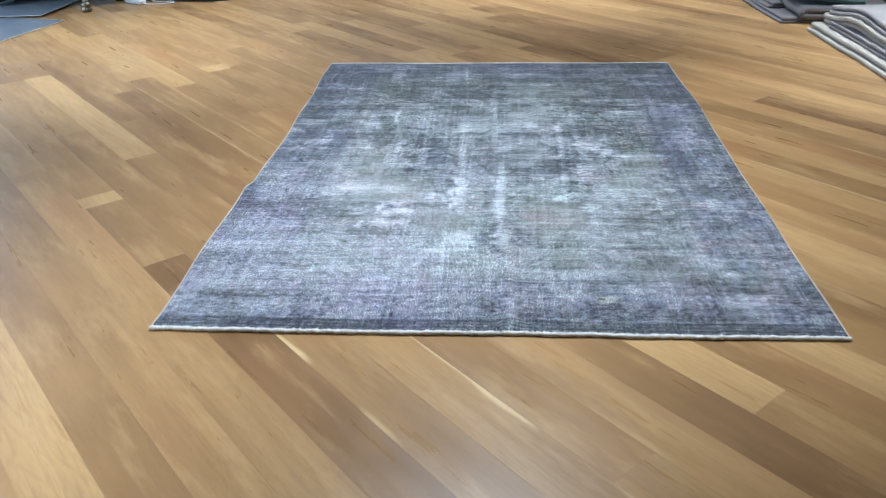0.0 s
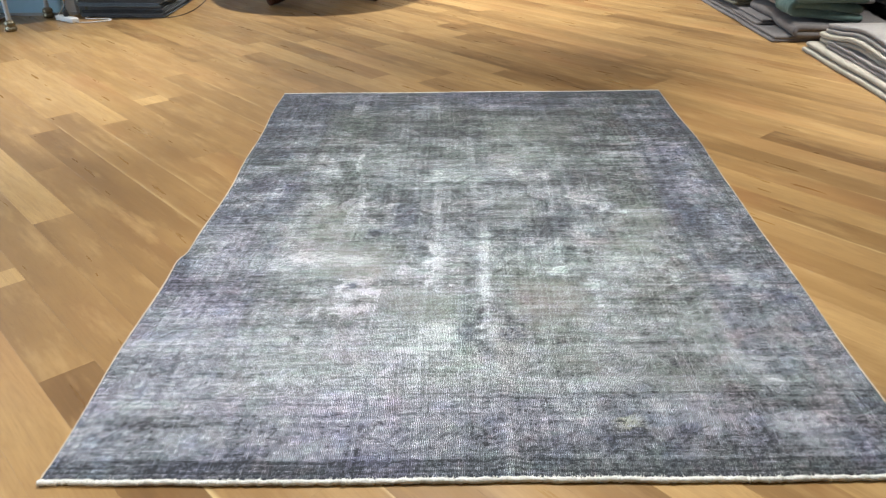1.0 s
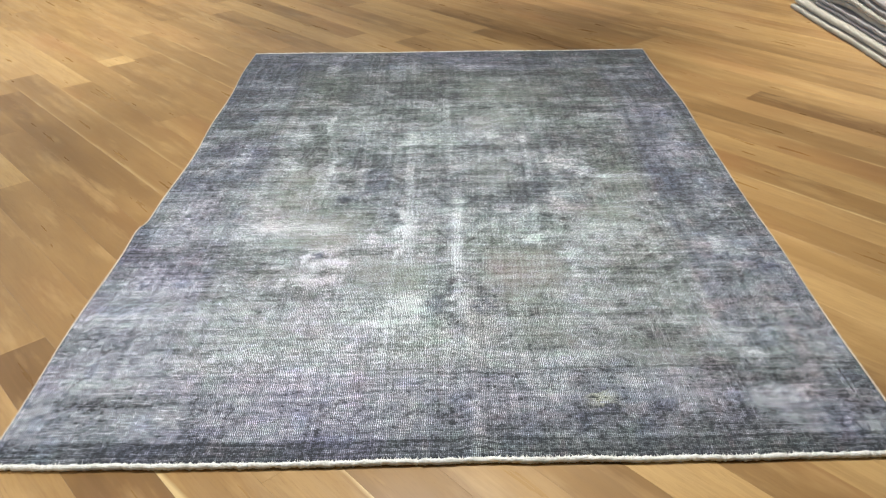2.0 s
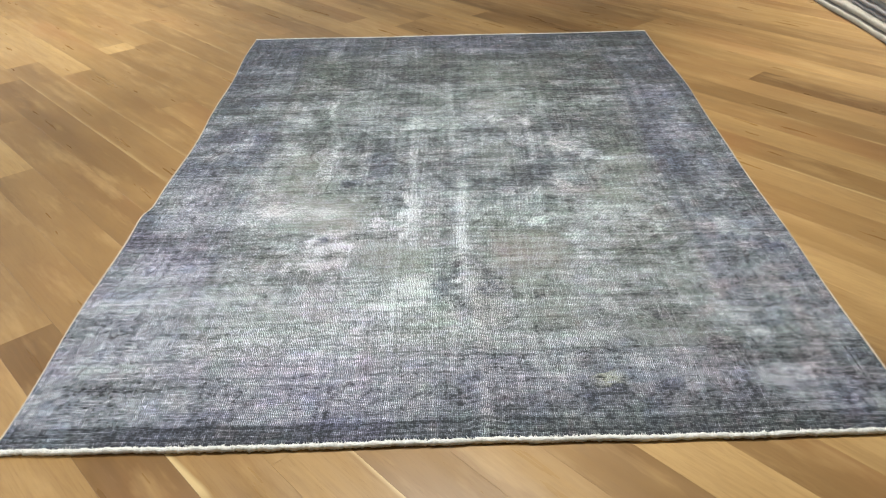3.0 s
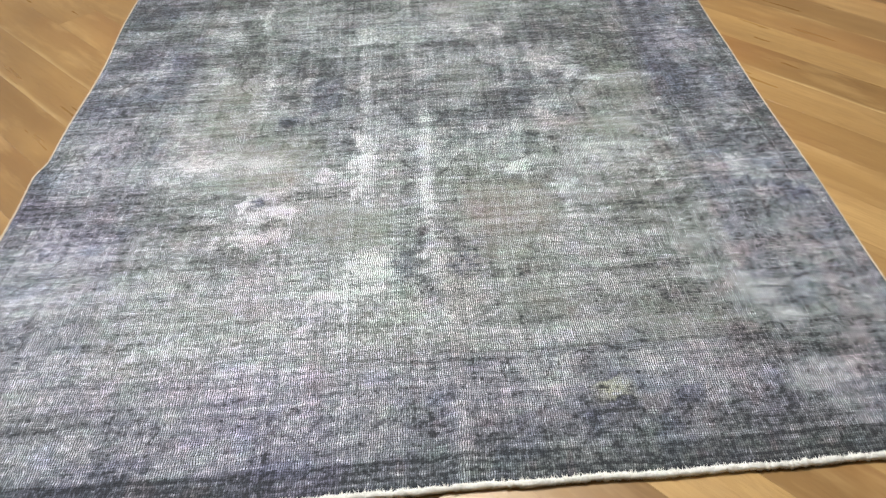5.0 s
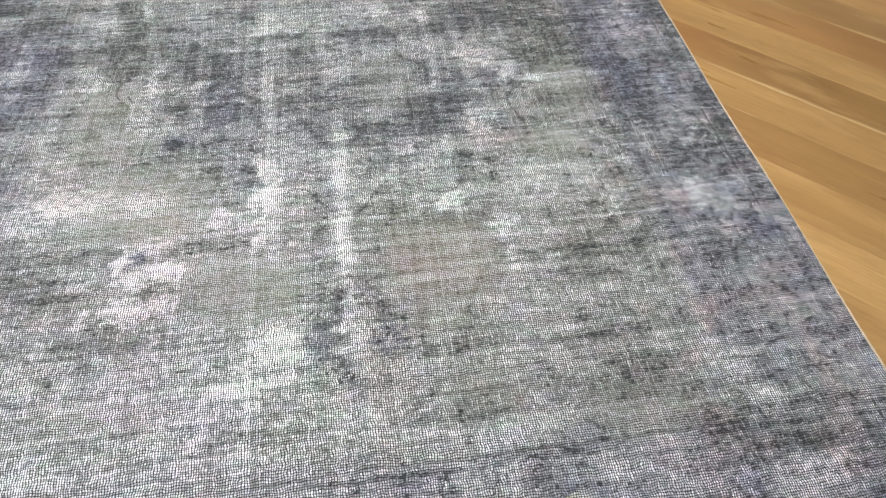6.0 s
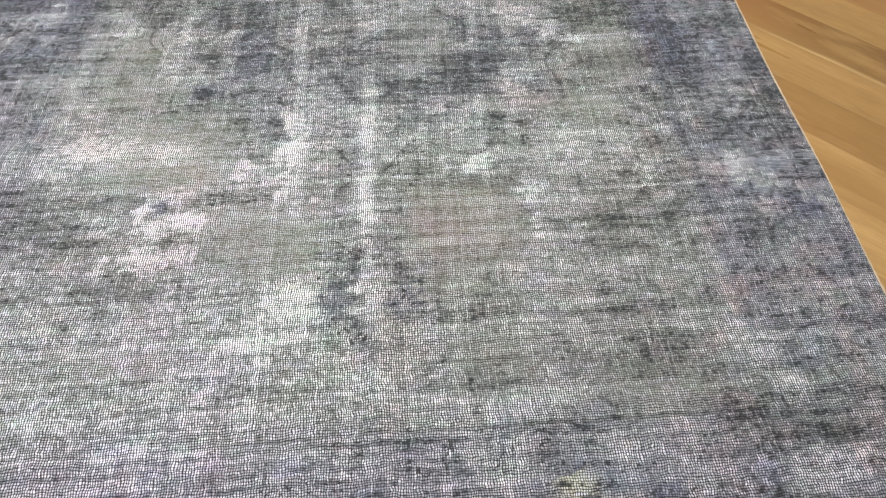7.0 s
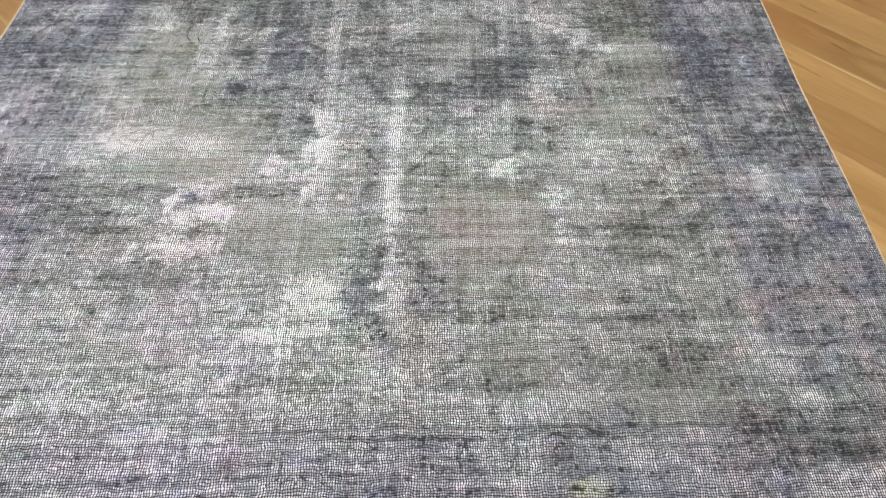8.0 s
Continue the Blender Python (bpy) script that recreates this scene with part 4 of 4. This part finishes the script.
post = thing("white_post", pose(0, 0, 0), "slim white painted post beside the blue panel", "post")
part("shaft", box_bm(-2.01, -1.93, 5.04, 5.12, 0.012, 2.2, 0.006), WHITE_PLASTIC, post)
part("foot_plate", box_bm(-2.03, -1.915, 5.02, 5.14, 0, 0.012, 0.003), WHITE_PLASTIC, post)
rolled = part("standing_rolled_rug", lathe_bm([(0.085, 0), (0.092, 0.01), (0.09, 0.4), (0.094, 1.0), (0.088, 1.6), (0.02, 1.605)]), WOOL_OLIVE, None, "", True)
rolled.matrix_world = pose(-1.80, 5.03, 0)
tagged(rolled, "olive-grey rug rolled up and stood on end", "rug")

chair = thing("bench", pose(0, 0, 0), "silver-grey bench with brass-capped turned legs", "bench")
LEG = [(0.016, 0.075), (0.018, 0.09), (0.015, 0.12), (0.017, 0.25), (0.024, 0.38), (0.026, 0.42)]
FOOT = [(0.022, 0.0), (0.036, 0.004), (0.042, 0.016), (0.040, 0.028), (0.030, 0.034), (0.034, 0.040), (0.038, 0.050), (0.034, 0.064), (0.022, 0.074), (0.016, 0.078)]
for px, py in ((-2.165, 4.46), (-2.095, 4.92), (-3.40, 4.50), (-3.40, 4.93)):
    leg = part("leg", lathe_bm(LEG, 20, (px, py, 0.012 if px < -2.3 else 0)), GREY_PAINT, chair, "", True)
    part("brass_foot", lathe_bm(FOOT, 20, (px, py, 0.021 if px < -2.4 else 0)), BRASS, leg, "aged brass ball foot", True)
part("seat_frame", box_bm(-3.46, -2.06, 4.42, 4.94, 0.42, 0.48, 0.012), GREY_PAINT, chair)
part("seat", box_bm(-3.45, -2.07, 4.43, 4.93, 0.48, 0.54, 0.025, 4), WOOL_BLUE, chair, "blue-grey padded seat", True)

# ---- socket strip and cables ----
strip = thing("power_strip", pose(-1.90, 4.79, 0, 0, 0, -35), "white plastic socket strip with a black plug on the floor", "power strip")
body = part("body", box_bm(-0.11, 0.11, -0.03, 0.03, 0, 0.034, 0.008, 3), WHITE_PLASTIC, strip, "", True)
for k in (-0.06, 0.0, 0.06):
    part("socket", lathe_bm([(0.019, 0.0335), (0.021, 0.0355), (0.017, 0.0355), (0.016, 0.0345)], 20, (k, 0, 0)), WHITE_PLASTIC, body, "round socket recess")
plug = part("plug", lathe_bm([(0.017, 0.035), (0.02, 0.045), (0.018, 0.07), (0.008, 0.085), (0.006, 0.10)], 16, (0.0, 0, 0)), BLACK_RUBBER, strip, "black plug", True)
part("plug_lead", tube_bm(spline([(0, 0, 0.095), (0.0, 0.02, 0.17), (0.02, 0.10, 0.24), (0.03, 0.22, 0.22), (0.03, 0.26, 0.10)]), 0.004), BLACK_RUBBER, plug, "", True)
part("lead", tube_bm(spline([(0.105, 0, 0.012), (0.15, 0.01, 0.006), (0.22, 0.09, 0.005), (0.26, 0.17, 0.005), (0.23, 0.21, 0.005), (0.14, 0.16, 0.005), (0.07, 0.12, 0.005), (0.02, 0.15, 0.005), (0.00, 0.26, 0.008)]), 0.0045), WHITE_PLASTIC, strip, "white mains lead", True)
part("second_lead", tube_bm(spline([(-0.105, 0, 0.015), (-0.15, 0.02, 0.02), (-0.20, 0.10, 0.06), (-0.24, 0.16, 0.12), (-0.26, 0.20, 0.20)]), 0.004), WHITE_PLASTIC, strip, "white mains lead", True)
cable = part("cable", tube_bm(spline([(-1.62, 4.885, 0.004), (-1.40, 4.88, 0.004), (-1.15, 4.90, 0.004), (-1.06, 5.10, 0.004), (-1.05, 5.40, 0.004), (-1.08, 5.75, 0.004)]), 0.0028), BLACK_RUBBER, None, "", True)
tagged(cable, "thin black cable lying on the floor", "cable")

# ---- round table ----
TX, TY = -0.13, 5.83
table = thing("round_table", pose(TX, TY, 0), "round dark mahogany pedestal table with splayed carved feet", "table")
part("tabletop", lathe_bm([(0.60, 0.70), (0.67, 0.715), (0.685, 0.728), (0.68, 0.742), (0.66, 0.75)], 64), MAHOGANY, table, "", True)
part("pedestal", lathe_bm([(0.07, 0.20), (0.085, 0.22), (0.06, 0.27), (0.075, 0.36), (0.05, 0.46), (0.045, 0.56), (0.07, 0.62), (0.20, 0.70)], 32), MAHOGANY, table, "", True)
for k in range(4):
    a = math.radians(-124 + 90 * k)
    line = spline([(r * math.cos(a), r * math.sin(a), h) for r, h in ((0.05, 0.24), (0.18, 0.18), (0.36, 0.085), (0.52, 0.048), (0.61, 0.042))])
    part("foot", tube_bm(line, 0.040, 12), MAHOGANY, table, "", True)

# ---- ceiling lamps ----
# unseen fittings, one at each lamp, the added near-left one too
fitting = thing("ceiling_downlight", pose(*DOWNLIGHTS[0], ROOM_H - 0.03), "white recessed ceiling downlight, assumed out of view", "lamp", "ceiling downlights")
ringbm = bmesh.new()
prof = [(0.10, 0.03), (0.10, 0.0), (0.085, 0.0), (0.082, 0.03)]
rings = [[ringbm.verts.new((r * math.cos(i * math.pi / 16), r * math.sin(i * math.pi / 16), h)) for i in range(32)] for r, h in prof]
for a, b in zip(rings, rings[1:] + rings[:1]):
    for i in range(32):
        ringbm.faces.new((a[i], a[(i + 1) % 32], b[(i + 1) % 32], b[i]))
part("trim_ring", ringbm, WHITE_PLASTIC, fitting, "", True)
for lx, ly in DOWNLIGHTS[1:]:
    copy_thing(fitting, pose(lx, ly, ROOM_H - 0.03))

# ---- floor boards ----
ANGLE, PITCH, N0 = radians(-48.5), 0.148, 0.127
ALONG, ACROSS = Vector((math.cos(ANGLE), math.sin(ANGLE), 0)), Vector((-math.sin(ANGLE), math.cos(ANGLE), 0))
floor = tagged(part("floor", box_bm(ROOM_X0, ROOM_X1, ROOM_Y0, ROOM_Y1, -0.2, -0.0045), JOINT), "diagonal oiled oak plank floor with varied boards", "floor", kind="structure")
# boards told apart by their colour: row, start, end, tone, pale edge; the two of tone 1.0 are small pale patches
MARKED_NEAR = [
    (-4, -1.4, 1.8, 0.86, 0), (-3, -1.2, 2.0, 0.44, 0), (-2, -1.9, 1.6, 0.54, 0), (-1, -1.5, 1.9, 0.62, 0), (0, -2.2, -1.09, 0.55, 0), (0, -1.09, -0.98, 1.0, 0), (0, -0.98, -0.39, 0.42, 0), (0, -0.39, 1.7, 0.12, 0),
    (1, -1.9, 0.0, 0.40, 0), (1, 0.0, 1.9, 0.50, 1), (2, -3.04, -1.385, 0.92, 0), (2, -1.385, 0.425, 0.36, 0), (2, 0.425, 2.2, 0.66, -1), (3, -3.4, -1.9, 0.36, 0), (3, -1.9, -0.2, 0.26, 0), (3, -0.2, 1.25, 0.34, 0),
    (3, 1.25, 2.6, 0.62, 0),
]
MARKED_LEFT = [
    (4, -2.4, 0.3, 0.22, 0), (4, 0.3, 2.1, 0.52, 0), (5, -4.3, -2.6, 0.64, 0), (5, -2.6, -0.9, 0.38, 0.32), (5, -0.9, 1.9, 0.20, 0), (6, -3.9, -2.307, 0.78, 0), (6, -2.307, -0.5, 0.34, 0.32), (6, -0.5, 1.32, 0.90, 0),
    (6, 1.32, 2.8, 0.46, 0),
]
MARKED_BESIDE = [
    (7, -4.8, -3.6, 0.52, 0), (7, -3.6, -1.6, 0.48, 0), (7, -1.6, -0.2, 0.34, 0), (7, -0.2, 1.9, 0.34, 0), (8, -5.0, -3.9, 0.62, 0), (8, -3.9, -2.6, 0.55, 0), (8, -2.6, -2.47, 1.0, 0), (8, -2.47, -0.8, 0.40, 0),
    (9, -4.6, -2.5, 0.55, 0), (9, -2.5, -0.9, 0.38, 0), (10, -4.8, -2.9, 0.58, 0), (10, -2.9, -1.1, 0.44, 0.32), (11, -4.4, -2.8, 0.55, 0), (11, -2.8, -1.2, 0.48, 0.32), (12, -3.1, -1.7, 0.52, 0),
]
MARKED_RIGHT = [
    (13, 0.3, 1.9, 0.50, 0), (14, 0.1, 1.7, 0.40, 0), (15, -0.2, 1.6, 0.64, 0), (16, -0.4, 1.7, 0.26, 0.7), (17, -0.3, 1.5, 0.70, 0), (18, -0.9, 1.2, 0.40, 0), (19, -0.8, 0.8, 0.36, 0.5),
    (20, -0.6, 0.9, 0.50, 0),
]
MARKED_FAR = [
    (21, -2.2, -0.9, 0.16, 0), (21, -0.9, -0.06, 0.48, 0), (21, -0.06, 1.5, 0.08, 0), (22, -0.9, 0.9, 0.58, 0), (23, -2.5, -0.9, 0.34, 0), (23, -0.9, 1.1, 0.68, 0), (24, -0.9, 0.9, 0.32, 0), (25, -1.0, 0.9, 0.52, 0),
    (26, -1.3, 0.3, 0.28, 0), (27, -1.2, 0.7, 0.58, 0), (28, -0.9, 1.0, 0.72, 0), (29, -1.6, 0.6, 0.30, 0), (30, -1.9, 0.4, 0.66, 0),
]


def board_mesh(length, wide, tone, seed, sap):
    """One board with eased edges, its origin at the start of its lower side, with its own grain."""
    e, g = 0.0002, 0.00012
    bm = bmesh.new()
    ring = [[bm.verts.new(p) for p in ((g + d, g + d, h), (length - g - d, g + d, h), (length - g - d, wide - g - d, h), (g + d, wide - g - d, h))] for d, h in ((0, -0.004), (0, -e * 0.7), (e, 0.0))]
    for a, b in zip(ring, ring[1:]):
        for i in range(4):
            bm.faces.new((a[i], a[(i + 1) % 4], b[(i + 1) % 4], b[i]))
    bm.faces.new(ring[-1])
    return dress(bm, tone, seed, sap)


def dress(bm, tone, seed, sap):
    mesh = bpy.data.meshes.new("board")
    bm.to_mesh(mesh)
    bm.free()
    mesh.materials.append(OAK)
    count = len(mesh.vertices)
    for key, value in (("tone", tone), ("seed", seed), ("sap", sap)):
        mesh.attributes.new(key, "FLOAT", "POINT").data.foreach_set("value", np.full(count, value, np.float32))
    uv = mesh.uv_layers.new(name="metres")
    for lp, d in zip(mesh.loops, uv.data):
        d.uv = mesh.vertices[lp.vertex_index].co.xy
    return mesh


def lay_floor():
    rng = random.Random(21)
    centre = Vector(((ROOM_X0 + ROOM_X1) / 2, (ROOM_Y0 + ROOM_Y1) / 2, 0))
    by_row = {}
    for r, s0, s1, tone, sap in MARKED_NEAR + MARKED_LEFT + MARKED_BESIDE + MARKED_RIGHT + MARKED_FAR:
        by_row.setdefault(r, []).append((s0, s1, tone, sap))
    boards = []
    for r in range(-60, 85):
        fixed = sorted(by_row.get(r, []))
        cuts = list(fixed)
        lo, hi = (fixed[0][0], fixed[-1][1]) if fixed else (0.0, 0.0)
        start = lo if fixed else rng.uniform(-1.2, 0.6)
        s = start
        while s > -13:
            ln = rng.uniform(0.9, 2.1)
            cuts.append((s - ln, s, rng.betavariate(4.0, 4.2), 0.5 * (rng.random() < 0.06)))
            s -= ln
        s = hi if fixed else start
        while s < 12:
            ln = rng.uniform(0.9, 2.1)
            cuts.append((s, s + ln, rng.betavariate(2.2, 2.4), 0.5 * (rng.random() < 0.06)))
            s += ln
        for s0, s1, tone, sap in cuts:
            boards.append((r, s0, s1, tone, float(sap), rng.random()))
    near, rest = [], []
    for b in boards:
        p = ALONG * ((b[1] + b[2]) / 2) + ACROSS * (N0 + (b[0] + 0.5) * PITCH)
        if ROOM_X0 - 1.2 < p.x < ROOM_X1 + 1.2 and ROOM_Y0 - 1.2 < p.y < ROOM_Y1 + 1.2:
            (near if -3.1 < p.x < 3.6 and -1.4 < p.y < 5.6 else rest).append((math.hypot(p.x - 0.9, p.y - 1.8), b))
    near.sort()
    rest += near[300:]
    for _, (r, s0, s1, tone, sap, seed) in near[:300]:
        ob = new("plank", board_mesh(s1 - s0, PITCH, tone, seed, sap))
        ob.matrix_world = Matrix.Translation(ALONG * s0 + ACROSS * (N0 + r * PITCH)) @ Matrix.Rotation(ANGLE, 4, "Z")
        ob.parent = floor
    # the far boards, joined
    def clip(poly):
        """The part of a polygon of (x, y) inside the room."""
        for axis, limit, sign in ((0, ROOM_X0, 1), (0, ROOM_X1, -1), (1, ROOM_Y0, 1), (1, ROOM_Y1, -1)):
            out = []
            for p, q in zip(poly, poly[1:] + poly[:1]):
                a, b = (p[axis] - limit) * sign, (q[axis] - limit) * sign
                if a >= 0:
                    out.append(p)
                if a * b < 0:
                    out.append(p.lerp(q, a / (a - b)))
            poly = out
            if len(poly) < 3:
                return []
        return poly

    verts, faces, uvs, tones, seeds, saps = [], [], [], [], [], []
    for _, (r, s0, s1, tone, sap, seed) in rest:
        n0 = N0 + r * PITCH
        d = 0.0003
        poly = clip([(ALONG * (s0 + a) + ACROSS * (n0 + b)).to_2d() for a, b in ((d, d), (s1 - s0 - d, d), (s1 - s0 - d, PITCH - d), (d, PITCH - d))])
        if not poly:
            continue
        base, m = len(verts), len(poly)
        for h in (-0.004, 0.0):
            for p in poly:
                verts.append((p.x, p.y, h))
                uvs.append((p.dot(ALONG.to_2d()) - s0, p.dot(ACROSS.to_2d()) - n0)), tones.append(tone), seeds.append(seed), saps.append(sap)
        for i in range(m):
            j = (i + 1) % m
            faces.append((base + i, base + j, base + m + j, base + m + i))
        faces.append(tuple(range(base + m, base + 2 * m)))
    mesh = bpy.data.meshes.new("far_planks")
    mesh.from_pydata(verts, [], faces)
    mesh.materials.append(OAK)
    for key, values in (("tone", tones), ("seed", seeds), ("sap", saps)):
        mesh.attributes.new(key, "FLOAT", "POINT").data.foreach_set("value", np.array(values, np.float32))
    uv = mesh.uv_layers.new(name="metres")
    for lp, d in zip(mesh.loops, uv.data):
        d.uv = uvs[lp.vertex_index]
    ob = tagged(new("far_planks", mesh), kind="stuff")
    ob.parent = floor


lay_floor()
